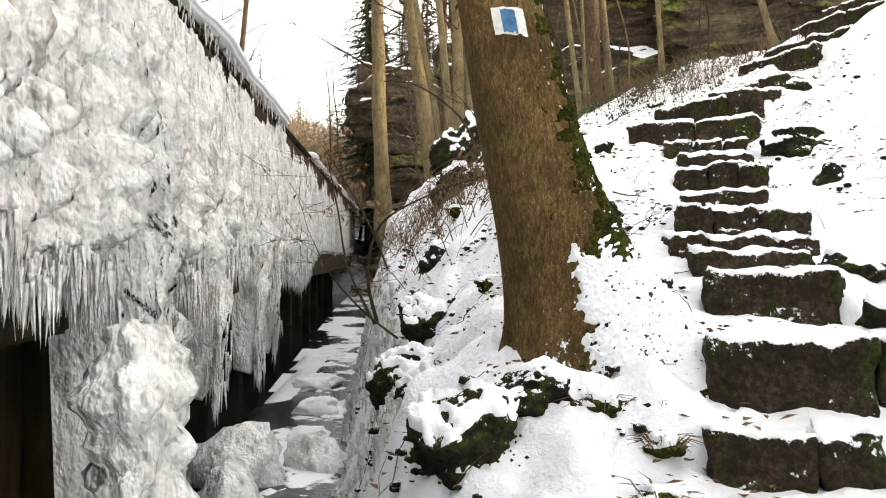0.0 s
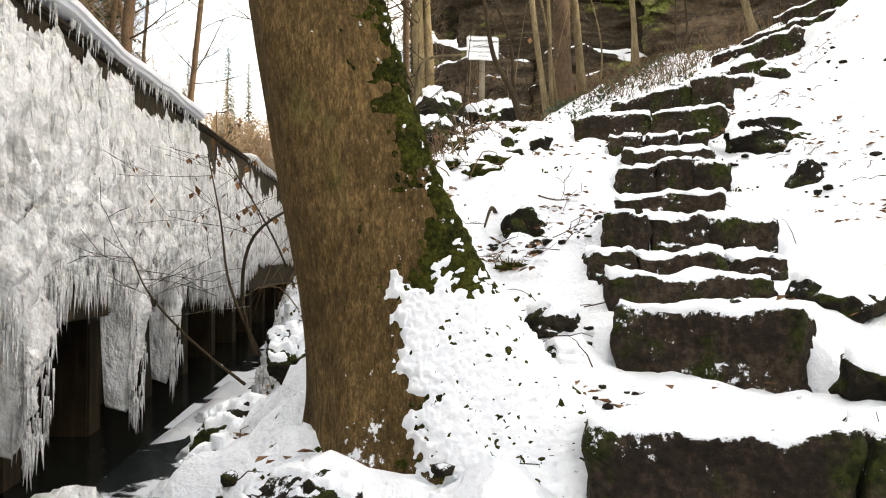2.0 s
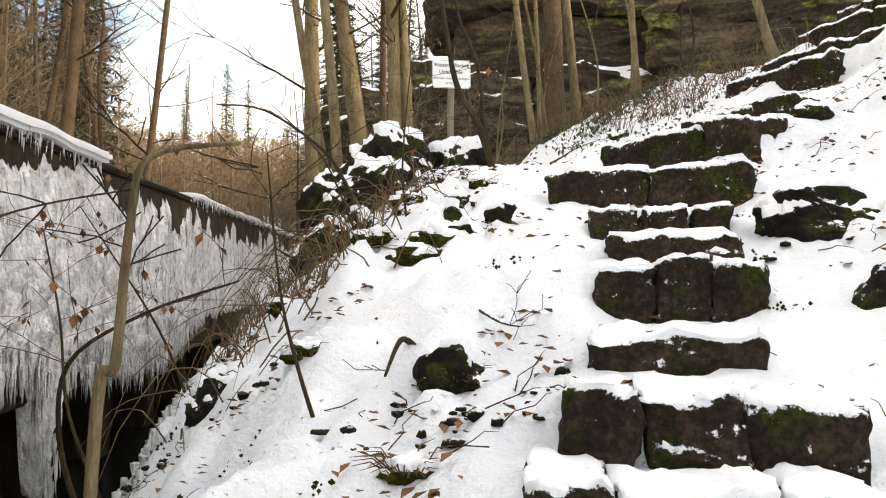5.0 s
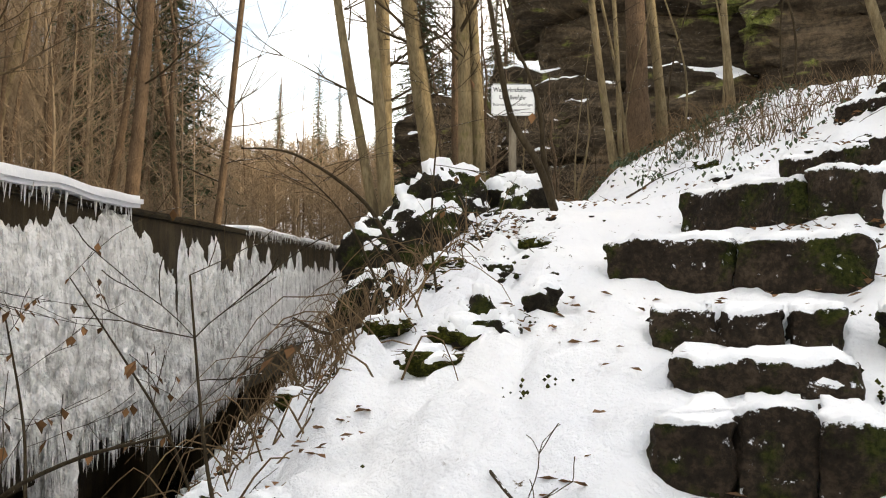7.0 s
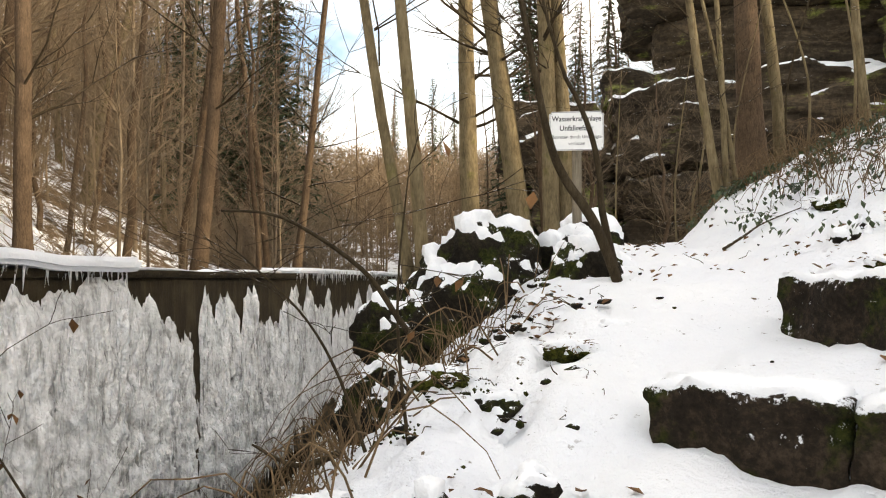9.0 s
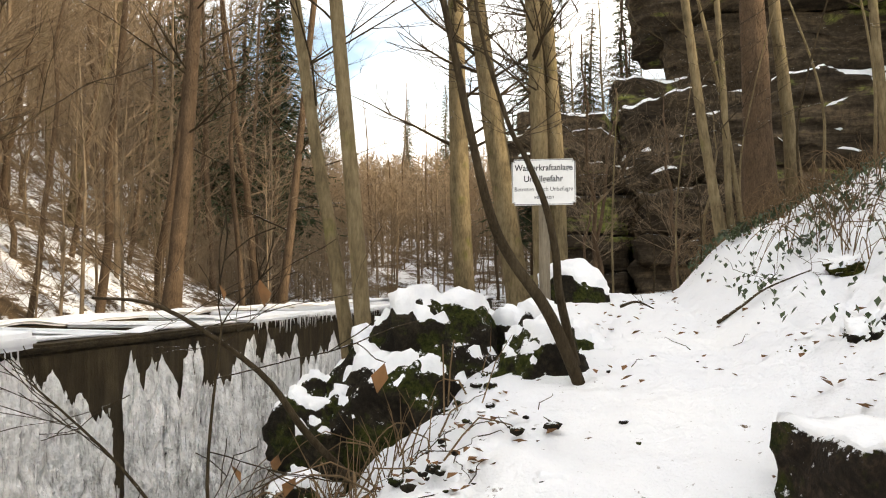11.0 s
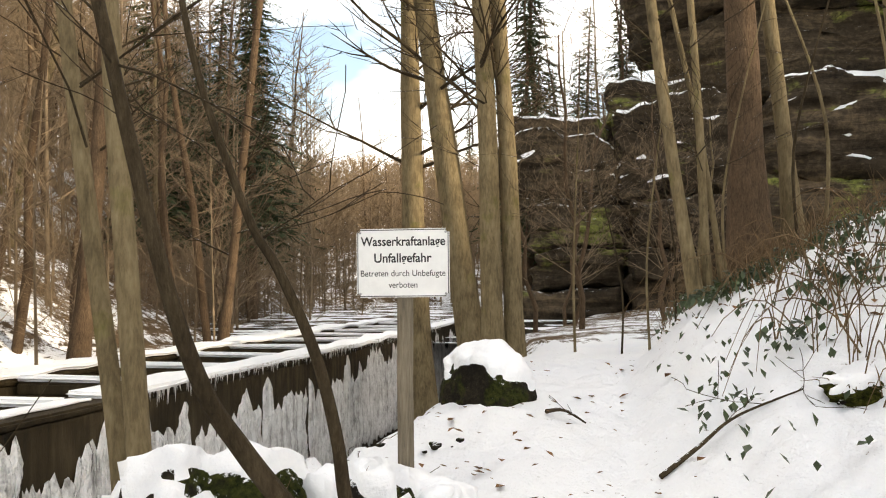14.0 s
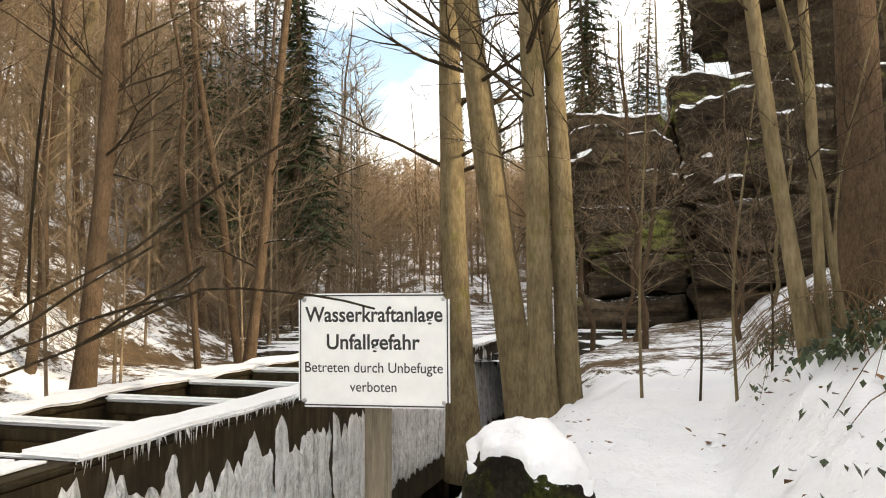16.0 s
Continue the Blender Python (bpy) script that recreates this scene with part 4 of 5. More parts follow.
def blob(verts, faces, p, size, rnd):
    """A small uneven lump of eight faces."""
    base = len(verts)
    for d in ((1, 0, 0), (0, 1, 0), (-1, 0, 0), (0, -1, 0), (0, 0, 1), (0, 0, -1)):
        verts.append(Vector(p) + Vector(d) * size * rnd.uniform(0.6, 1.3))
    for a, b in ((0, 1), (1, 2), (2, 3), (3, 0)):
        faces.append((base + a, base + b, base + 4))
        faces.append((base + b, base + a, base + 5))


def limb(verts, faces, start, way, length, r, depth, rnd, sides=4, droop=0.0, kids=5):
    """A branch with its twigs."""
    pts, p, d = [Vector(start)], Vector(start), Vector(way)
    n = 5
    for i in range(n):
        d = (d + Vector((rnd.uniform(-1, 1), rnd.uniform(-1, 1), rnd.uniform(-0.7, 0.9) - droop)) * 0.17).normalized()
        p = p + d * length / n
        pts.append(p.copy())
    tube(verts, faces, pts, [max(0.0018, r * (1 - 0.85 * i / n)) for i in range(n + 1)], sides, False)
    if depth > 0:
        for _ in range(kids):
            i = rnd.randint(1, n)
            q = pts[i]
            way2 = ((pts[i] - pts[i - 1]).normalized() + Vector((rnd.uniform(-1, 1), rnd.uniform(-1, 1), rnd.uniform(-0.4, 0.8)))).normalized()
            limb(verts, faces, q, way2, length * rnd.uniform(0.35, 0.6), r * 0.5, depth - 1, rnd, 3, droop, kids)


big_tree()

# ---- trees in the wood ----


def stem(place_at, top, radius, mat, label, name="tree", seed=1, branches=10, low=0.25, blen=(0.8, 1.8), sides=12, group="", bend=0.06, depth=2, kids=4):
    """A slim tree from its foot to a point on its axis, carried on upwards."""
    rr = random.Random(seed)
    foot, aim = Vector(place_at), Vector(top)
    root = empty(name, foot, label, "tree", group)
    axis_v = aim - foot
    n = 12
    verts, faces, pts, rad = [], [], [], []
    for i in range(n + 1):
        t = i / n
        p = axis_v * t + Vector((bend * math.sin(3.1 * t + seed), bend * 0.5 * math.sin(4.3 * t + seed * 2), 0)) * min(1, 4 * t)
        pts.append(p)
        rad.append(radius * (1.12 - 0.62 * t) * (1.35 if i == 0 else 1.0))
    pts.insert(0, Vector((0, 0, -0.35)))
    rad.insert(0, radius * 1.6)
    tube(verts, faces, pts, rad, sides)
    verts = [Vector(p) + noise.noise_vector(Vector(p) * 4 + Vector((seed, 0, 0))) * radius * 0.12 for p in verts]
    mesh_ob("trunk", verts, faces, mat, root)
    for _ in range(branches):
        v, f = [], []
        t = low + (1 - low) * rr.random()
        p = axis_v * t
        a = rr.uniform(0, 6.28)
        d = Vector((math.cos(a), math.sin(a), rr.uniform(0.1, 0.9))).normalized()
        limb(v, f, p, d, rr.uniform(*blen), radius * 0.22 * (1.2 - t), depth, rr, 4, 0.0, kids)
        mesh_ob("branch", v, f, M_TWIG, root)
    return root


BEECH = "smooth grey-green beech trunk rising from the snowy bank"
stem((-1.42, 20.2, 2.2), (-1.75, 20.3, 14), 0.175, M_BEECH, "thick dark trunk beside the icy flume", seed=11, branches=38, low=0.3, blen=(1.2, 2.6))
stem((-0.10, 18.6, 2.6), (-1.70, 18.7, 13), 0.175, M_BEECH, BEECH, seed=12, branches=36, low=0.35, blen=(1.2, 2.6))
stem((0.36, 17.25, 3.0), (-0.05, 17.3, 13), 0.115, M_BEECH, BEECH, seed=13, branches=34, low=0.3, blen=(1, 2.2))
stem((0.55, 17.45, 3.0), (0.15, 17.6, 13), 0.105, M_BEECH, BEECH, seed=14, branches=32, low=0.3, blen=(1, 2.2))
stem((0.10, 11.45, 2.9), (-0.30, 11.4, 9), 0.052, M_BEECH, "slim beech stem forking from a snowy stump", seed=15, branches=16, low=0.35, blen=(0.8, 1.8))
stem((0.0, 11.50, 2.9), (-0.92, 11.6, 9), 0.044, M_BEECH, "slim beech stem forking from a snowy stump", seed=16, branches=14, low=0.3, blen=(0.8, 1.8))
stem((0.1, 18.6, 3.0), (0.0, 18.7, 12), 0.07, M_SPRUCE, "thin dark trunk behind the beeches", seed=17, branches=32, low=0.2, blen=(0.8, 1.8))
stem((2.50, 15.0, 3.9), (1.55, 15.2, 11), 0.048, M_BEECH, "slender beech in a clump by the cliff", seed=18, branches=18, low=0.15, blen=(0.8, 1.8))
stem((2.58, 15.1, 3.95), (2.2, 15.0, 10), 0.032, M_BEECH, "slender beech in a clump by the cliff", seed=19, branches=16, low=0.15, blen=(0.8, 1.6))
stem((2.70, 15.2, 4.0), (1.9, 15.6, 9), 0.024, M_BEECH, "slender beech in a clump by the cliff", seed=20, branches=12, low=0.15, blen=(0.6, 1.4))
stem((2.99, 16.7, 4.5), (2.75, 16.8, 15), 0.15, M_SPRUCE, "thick reddish conifer trunk by the cliff", seed=21, branches=20, low=0.45, blen=(1, 2.2))
stem((3.42, 17.1, 4.7), (2.95, 17.2, 13), 0.075, M_BEECH, "slender beech by the cliff", seed=22, branches=14, low=0.3, blen=(0.8, 1.8))
stem((4.2, 16.0, 4.9), (4.0, 16.0, 12), 0.05, M_BEECH, "slender beech by the cliff", seed=23, branches=14, low=0.2, blen=(0.8, 1.8))
stem((5.4, 13.6, 4.9), (4.2, 13.2, 8.5), 0.055, M_BEECH, "low leaning tree on the slope", seed=24, branches=18, low=0.1, blen=(1.0, 2.0))
stem((-5.6, 13.8, 3.0), (-6.1, 13.9, 13), 0.10, M_SPRUCE, "bare tree behind the flume", seed=25, branches=26, low=0.2, blen=(1.2, 2.6))
stem((-5.9, 18.2, 3.0), (-5.2, 18.5, 14), 0.12, M_SPRUCE, "bare tree behind the flume", seed=26, branches=28, low=0.15, blen=(1.2, 2.8))
stem((-5.6, 21.5, 3.0), (-4.6, 22.0, 13), 0.08, M_SPRUCE, "bare tree behind the flume", seed=27, branches=26, low=0.15, blen=(1.2, 2.8))

# ---- sandstone cliff ----
cliff = empty("cliff", (0, 0, 0), "dark layered sandstone cliff with moss and snow ledges", "cliff", kind="structure")


def slab(x0, x1, yf, depth, z0, z1, seed, rough=0.10, turn=0.0):
    """One weathered layer of the cliff: its front at yf."""
    rr = random.Random(seed)
    w, h = x1 - x0, z1 - z0
    bm = bmesh.new()
    bmesh.ops.create_cube(bm, size=2.0)
    bmesh.ops.subdivide_edges(bm, edges=bm.edges[:], cuts=31, use_grid_fill=True)
    off = Vector((rr.uniform(0, 90), rr.uniform(0, 90), rr.uniform(0, 90)))
    for v in bm.verts:
        p = v.co.copy()
        q = Vector([math.copysign(min(abs(c), 0.8), c) for c in p])
        e = p - q
        if e.length > 1e-6:
            p = q + e.normalized() * min(e.length, 0.2)
        p = Vector((p.x * w / 2, p.y * depth / 2, p.z * h / 2))
        big = noise.noise_vector(p * 0.36 + off) * rough * 1.8
        mid = noise.noise_vector(Vector((p.x * 0.9, p.y * 0.9, p.z * 1.9)) + off) * rough * 1.1 + noise.noise_vector(p * 2.6 + off) * rough * 0.5
        strata = rough * 0.5 * noise.noise((p.x * 0.22 + off.x, 0.3, (p.z + z0) * 3.4))
        p += big + mid
        p.y += strata
        v.co = p
    bm.normal_update()
    m = pose((x0 + x1) / 2, yf + depth / 2, (z0 + z1) / 2, 0, 0, turn)
    verts = [m @ v.co for v in bm.verts]
    normals = [m.to_3x3() @ v.normal for v in bm.verts]
    faces = [tuple(v.index for v in f.verts) for f in bm.faces]
    bm.free()
    mesh_ob("rock_layer", verts, faces, M_CLIFF, cliff)
    cv, cf = snow_cap(verts, faces, normals, seed, 0.07, 0.72, 0.96, 0.35, 1.2)
    if cf and 8.8 < z1 < 11.6:
        mesh_ob("ledge_snow", cv, cf, M_CAP, cliff, "patchy snow on a ledge")


layers = (
    (-3.23, 0.36, 36.93, 4.8, -0.72, 2.95), (-3.36, 0.31, 36.79, 4.8, 2.87, 3.95), (-2.9, 0.31, 37.2, 4.8, 3.9, 4.77), (-2.68, 0.26, 36.95, 4.8, 4.72, 5.31),
    (-2.95, 0.26, 37.33, 4.8, 5.26, 6.02), (-3.0, 0.31, 37.06, 4.4, 5.97, 6.95), (-4.0, 0.36, 37.66, 4.4, 6.89, 7.54), (-4.5, 0.04, 36.79, 4.8, 7.49, 9.2),
    (-3.9, -0.37, 37.61, 4.4, 9.07, 10.05), (0.42, 5.21, 36.38, 5.2, 0.36, 4.31), (0.36, 5.48, 36.11, 5.2, 4.23, 5.26), (0.47, 4.39, 35.7, 5.2, 5.21, 6.95),
    (4.39, 10.65, 35.7, 5.2, 4.17, 7.44), (0.31, 4.93, 36.38, 5.2, 7.06, 10.02), (4.93, 11.19, 35.43, 5.6, 7.44, 10.43), (-0.37, 2.49, 37.88, 4.8, 9.94, 11.3),
    (1.67, 11.73, 37.61, 6.0, 10.43, 13.15), (0.58, 12.82, 36.79, 6.8, 13.15, 15.6), (1.4, 15.0, 37.61, 7.2, 15.6, 19.4), (1.94, 17.72, 38.42, 8.0, 19.4, 25.93),
)
for i, (x0, x1, yf, depth, z0, z1) in enumerate(layers):
    slab(x0, x1, yf, depth, z0, z1, 200 + i, 0.17 if z1 - z0 < 1.6 else 0.30)
for i, (x0, x1, yf, depth, z0, z1, turn) in enumerate((
    (10.1, 18.26, 32.17, 7.0, 5.53, 12.88, -25),
    (10.65, 19.35, 33.25, 7.0, 12.6, 19.4, -25),
    (16.63, 25.88, 28.36, 8.0, 9.07, 17.77, -35),
    (17.17, 27.24, 29.45, 8.0, 17.5, 27.29, -30),
    (24.52, 36.76, 23.73, 10.0, 15.05, 27.29, -30),
    (11.73, 21.8, 34.61, 8.0, 19.13, 27.29, -25),
    (13.64, 50.36, 42.77, 12.0, 23.21, 36.81, -10),
)):
    slab(x0, x1, yf, depth, z0, z1, 240 + i, 0.42, turn)

# ---- warning sign ----
sign = empty("warning_sign", (1.235, 11.70, 3.2), "white enamel warning sign with black lettering on wooden post", "sign")
sign.rotation_euler = (0, 0, radians(9.2))


def sign_box(name, w, d, h, x, y, z, mat, bevel=0.004, label="", parent=None):
    bm = bmesh.new()
    bmesh.ops.create_cube(bm, size=1.0)
    for v in bm.verts:
        v.co = (v.co.x * w + x, v.co.y * d + y, v.co.z * h + z)
    if bevel:
        bmesh.ops.bevel(bm, geom=[e for e in bm.edges if abs(e.verts[0].co.y - e.verts[1].co.y) > 1e-5], offset=bevel, segments=4, affect="EDGES")
    verts = [v.co.copy() for v in bm.verts]
    bm.verts.index_update()
    faces = [tuple(v.index for v in f.verts) for f in bm.faces]
    bm.free()
    return mesh_ob(name, verts, faces, mat, parent or sign, label, smooth=False)


SW, SH, SZ = 0.408, 0.298, 4.257 - 3.2
panel = sign_box("panel", SW, 0.004, SH, 0, -0.040, SZ, M_PANEL, 0.016)
for w, h, x, z in ((SW - 0.030, 0.0035, 0, SH / 2 - 0.0055), (SW - 0.030, 0.0035, 0, -SH / 2 + 0.0055), (0.0035, SH - 0.030, SW / 2 - 0.0055, 0), (0.0035, SH - 0.030, -SW / 2 + 0.0055, 0)):
    sign_box("border_line", w, 0.001, h, x, -0.0428, SZ + z, M_BLACK, 0, "", panel)
for x in (-1, 1):
    for z in (-1, 1):
        v, f = [], []
        tube(v, f, [(x * (SW / 2 - 0.016), -0.042, SZ + z * (SH / 2 - 0.016)), (x * (SW / 2 - 0.016), -0.046, SZ + z * (SH / 2 - 0.016))], [0.006, 0.0045], 10)
        mesh_ob("bolt", v, f, M_BOLT, panel, "small steel bolt")


def lettering(text, width, height, zc, bold):
    cu = bpy.data.curves.new("lettering", "FONT")
    cu.body, cu.align_x, cu.align_y, cu.size = text, "CENTER", "CENTER", 1.0
    cu.offset, cu.extrude = bold, 0.0
    ob = bpy.data.objects.new("tmp_text", cu)
    scene.collection.objects.link(ob)
    bpy.context.view_layer.update()
    me = bpy.data.meshes.new_from_object(ob.evaluated_get(bpy.context.evaluated_depsgraph_get()))
    bpy.data.objects.remove(ob)
    xs, ys = [v.co.x for v in me.vertices], [v.co.y for v in me.vertices]
    cx, w = (max(xs) + min(xs)) / 2, max(xs) - min(xs)
    for v in me.vertices:
        v.co = ((v.co.x - cx) * width / w, -0.0426, v.co.y * height + zc)
    me.materials.clear()
    me.materials.append(M_BLACK)
    line = new("lettering", me)
    line.parent = panel
    line["label"] = "black lettering"


lettering("Wasserkraftanlage", 0.372, 0.056, SZ + 0.092, 0.019)
lettering("Unfallgefahr", 0.252, 0.056, SZ + 0.020, 0.019)
lettering("Betreten durch Unbefugte", 0.372, 0.038, SZ - 0.046, 0.004)
lettering("verboten", 0.126, 0.038, SZ - 0.096, 0.004)
v, f = [], []
tube(v, f, [(0, 0, z) for z in np.linspace(-0.5, SZ + 0.10, 9)], [0.036] * 9, 16)
v = [Vector(p) + noise.noise_vector(Vector(p) * 5) * 0.003 for p in v]
mesh_ob("post", v, f, M_POST, sign, "weathered round wooden post")

# ---- stems and shrubs by the path ----


def bush_stem(name, pts, r0, label, seed, twigs=8, mat=None, tl=(0.3, 0.8), leaves=0, category="shrub"):
    rr = random.Random(seed)
    pts = [Vector(p) for p in pts]
    fine = []
    for i in range(len(pts) - 1):
        p0, p1, p2, p3 = pts[max(i - 1, 0)], pts[i], pts[i + 1], pts[min(i + 2, len(pts) - 1)]
        for j in range(5):
            t = j / 5
            fine.append(0.5 * ((2 * p1) + (p2 - p0) * t + (2 * p0 - 5 * p1 + 4 * p2 - p3) * t * t + (3 * p1 - p0 - 3 * p2 + p3) * t ** 3))
    fine.append(pts[-1])
    o = fine[0].copy()
    root = empty(name, o, label, category)
    v, f = [], []
    m = len(fine)
    tube(v, f, [p - o for p in fine], [r0 * (1 - 0.75 * i / m) for i in range(m)], 8)
    mesh_ob("stem", v, f, mat or M_TWIG, root)
    v, f, lv, lf = [], [], [], []
    for _ in range(twigs):
        i = rr.randint(m // 2, m - 1)
        a = rr.uniform(0, 6.28)
        d = Vector((math.cos(a), math.sin(a) * 0.8, rr.uniform(-0.2, 0.9))).normalized()
        v, f = [], []
        first = 0
        limb(v, f, fine[i] - o, d, rr.uniform(*tl), r0 * 0.25 * (1.1 - i / m), 1, rr, 4, 0.05, 3)
        for _ in range(leaves):
            q = v[rr.randint(first, len(v) - 1)]
            leaf(lv, lf, q, rr.uniform(0.02, 0.04), rr, hang=True)
        mesh_ob("twig", v, f, M_TWIG, root)
    if lf:
        mesh_ob("foliage", lv, lf, M_DRY, root, "curled brown dry leaves")
    return root


def leaf(verts, faces, p, size, rnd, hang=False):
    """A folded leaf of four faces."""
    a = rnd.uniform(0, 6.28)
    d = Vector((math.cos(a), math.sin(a), rnd.uniform(-2.2, -1.0) if hang else rnd.uniform(-0.5, 0.5))).normalized()
    side = d.cross(Vector((0.1, 0.2, 1))).normalized()
    up = side.cross(d) * 0.25
    b = len(verts)
    p = Vector(p)
    verts += [p, p + d * size + side * size * 0.60 + up * size, p + d * size * 2.0, p + d * size - side * size * 0.60 + up * size, p + d * size - up * size * 0.3]
    faces += [(b, b + 1, b + 4), (b + 1, b + 2, b + 4), (b + 2, b + 3, b + 4), (b + 3, b, b + 4)]


bush_stem("sapling", ((1.63, 10.48, 3.0), (1.48, 10.3, 3.44), (1.31, 10.2, 3.72), (1.24, 10.1, 3.91), (1.18, 10.0, 4.24), (1.08, 9.9, 4.85), (0.9, 9.8, 5.8), (0.85, 9.75, 6.6)), 0.034, "dark curved sapling stem leaning over the boulders", 61, 6, tl=(0.3, 0.7))
bush_stem("sapling", ((1.58, 10.44, 3.2), (1.51, 10.4, 3.54), (1.50, 10.35, 3.75), (1.46, 10.3, 3.98), (1.38, 10.25, 4.2), (1.30, 10.2, 4.38), (1.18, 10.1, 4.9), (1.1, 10.1, 5.8)), 0.024, "thin dark sapling stem beside the sign", 62, 5, tl=(0.3, 0.6))
bush_stem("sapling", ((0.50, 4.50, 1.15), (0.545, 4.47, 1.9), (0.577, 4.47, 1.98), (0.60, 4.47, 2.23), (0.635, 4.47, 2.35), (0.79, 4.5, 2.38)), 0.014, "bent pale sapling beside the big tree", 63, 6, M_BEECH, (0.12, 0.3))
bush_stem("sapling", ((0.71, 6.13, 1.5), (0.62, 6.1, 1.8), (0.55, 6.1, 2.1), (0.50, 6.1, 2.6)), 0.010, "thin upright twig in the snow", 64, 5, tl=(0.15, 0.4))
bush_stem("sapling", ((0.45, 10.35, 2.6), (0.35, 10.0, 2.9), (0.15, 9.9, 3.2), (-0.3, 9.8, 3.5), (-0.7, 9.8, 3.55)), 0.022, "dark bare branch arching from the boulders", 65, 8, tl=(0.3, 0.8))
bush_stem("shrub", ((-0.55, 7.0, 0.95), (-0.62, 6.9, 1.35), (-0.50, 6.7, 1.75), (-0.1, 6.5, 1.98), (0.35, 6.3, 2.12)), 0.016, "bare shrub with hanging dry leaves by the stream", 66, 6, tl=(0.3, 0.7), leaves=3)
bush_stem("shrub", ((-0.6, 7.4, 0.9), (-0.85, 7.5, 1.4), (-0.95, 7.6, 1.9), (-1.05, 7.6, 2.4)), 0.013, "bare shrub with hanging dry leaves by the stream", 67, 6, tl=(0.3, 0.7), leaves=4)
bush_stem("shrub", ((-0.5, 8.6, 1.2), (-0.7, 8.6, 1.7), (-0.9, 8.5, 2.1), (-1.2, 8.4, 2.6)), 0.012, "bare shrub with hanging dry leaves by the stream", 68, 6, tl=(0.3, 0.7), leaves=4)
bush_stem("shrub", ((-0.3, 5.6, 0.95), (-0.55, 5.6, 1.15), (-0.75, 5.5, 1.4), (-0.85, 5.5, 1.6)), 0.009, "frosted twigs over the stream", 69, 10, tl=(0.2, 0.5))
bush_stem("shrub", ((0.95, 8.3, 2.35), (0.9, 8.3, 2.75), (0.92, 8.2, 3.1), (0.96, 8.2, 3.5)), 0.009, "thin bare twigs standing in the snow", 70, 7, tl=(0.2, 0.5), leaves=1)
bush_stem("shrub", ((0.6, 8.8, 2.3), (0.45, 8.8, 2.7), (0.3, 8.7, 3.0), (0.0, 8.6, 3.3)), 0.010, "thin bare twigs standing in the snow", 71, 8, tl=(0.2, 0.5))
bush_stem("fallen_branch", [(x, y, ground(x, y) + h) for x, y, h in ((2.30, 11.87, 0.012), (2.46, 12.05, 0.03), (2.62, 12.22, 0.05), (2.91, 12.29, 0.05))], 0.012, "fallen forked branch on the snow", 72, 4, tl=(0.2, 0.4), category="branch")
for i, (x, y, lean, h, r) in enumerate(((1.25, 17.2, 0.1, 2.6, 0.016), (1.75, 17.0, -0.3, 2.2, 0.012), (2.05, 16.6, 0.25, 2.8, 0.014), (2.3, 16.2, -0.2, 2.0, 0.010), (2.75, 16.0, 0.4, 2.6, 0.014), (3.3, 15.6, 0.5, 2.8, 0.016), (3.9, 15.2, -0.4, 3.2, 0.018), (4.5, 14.6, 0.3, 3.0, 0.016), (3.6, 16.4, -0.8, 3.6, 0.020), (4.9, 15.6, -0.9, 3.6, 0.022))):
    z = ground(x, y)
    bush_stem("sapling", ((x, y, z - 0.05), (x - 0.05 * lean, y, z + 0.3 * h), (x + 0.4 * lean, y - 0.05, z + 0.65 * h), (x + lean, y - 0.1, z + h)), r, "thin bare sapling in front of the cliff", 90 + i, 9, M_TWIG if i % 2 else M_BEECH, (0.4, 1.1))
bush_stem("fallen_branch", ((1.1, 6.9, 2.0), (1.25, 6.6, 2.02), (1.38, 6.3, 1.96), (1.45, 6.15, 1.95)), 0.009, "fallen branch on the snow", 73, 3, tl=(0.15, 0.3), category="branch")
bush_stem("fallen_branch", ((1.05, 6.35, 1.85), (1.0, 6.15, 1.9), (0.95, 6.0, 1.78)), 0.016, "short dead branch stuck in the snow", 74, 1, tl=(0.1, 0.2), category="branch")
bush_stem("fallen_branch", ((1.62, 13.1, 3.42), (1.75, 12.9, 3.46), (1.88, 12.8, 3.41)), 0.014, "short dark branch lying on the path", 75, 1, tl=(0.1, 0.2), category="branch")
bush_stem("fallen_branch", ((0.35, 9.1, 2.3), (0.15, 9.0, 2.25), (-0.05, 8.95, 2.35)), 0.02, "dead branch sticking out of the bank", 76, 2, tl=(0.1, 0.3), category="branch")

# ---- litter, leaves, stalks ----
rnd = random.Random(9)
lv, lf = [], []
for _ in range(9000):
    x, y = rnd.uniform(-0.9, 4.6), rnd.uniform(2.2, 15.5)
    side = 1.2 if x < (1.6 if 5.5 < y < 10 else 1.2) else (0.7 if x > 2.6 else 0.18)
    if rnd.random() > side or noise.noise((x * 1.5, y * 1.5, 0.5)) < 0.02:
        continue
    leaf(lv, lf, (x, y, ground(x, y) + 0.022), rnd.uniform(0.010, 0.036), rnd)
litter = mesh_ob("leaf_litter", lv, lf, M_DRY)
tagged(litter, "scattered brown leaves poking out of the snow", "leaves", kind="stuff")
lv, lf = [], []
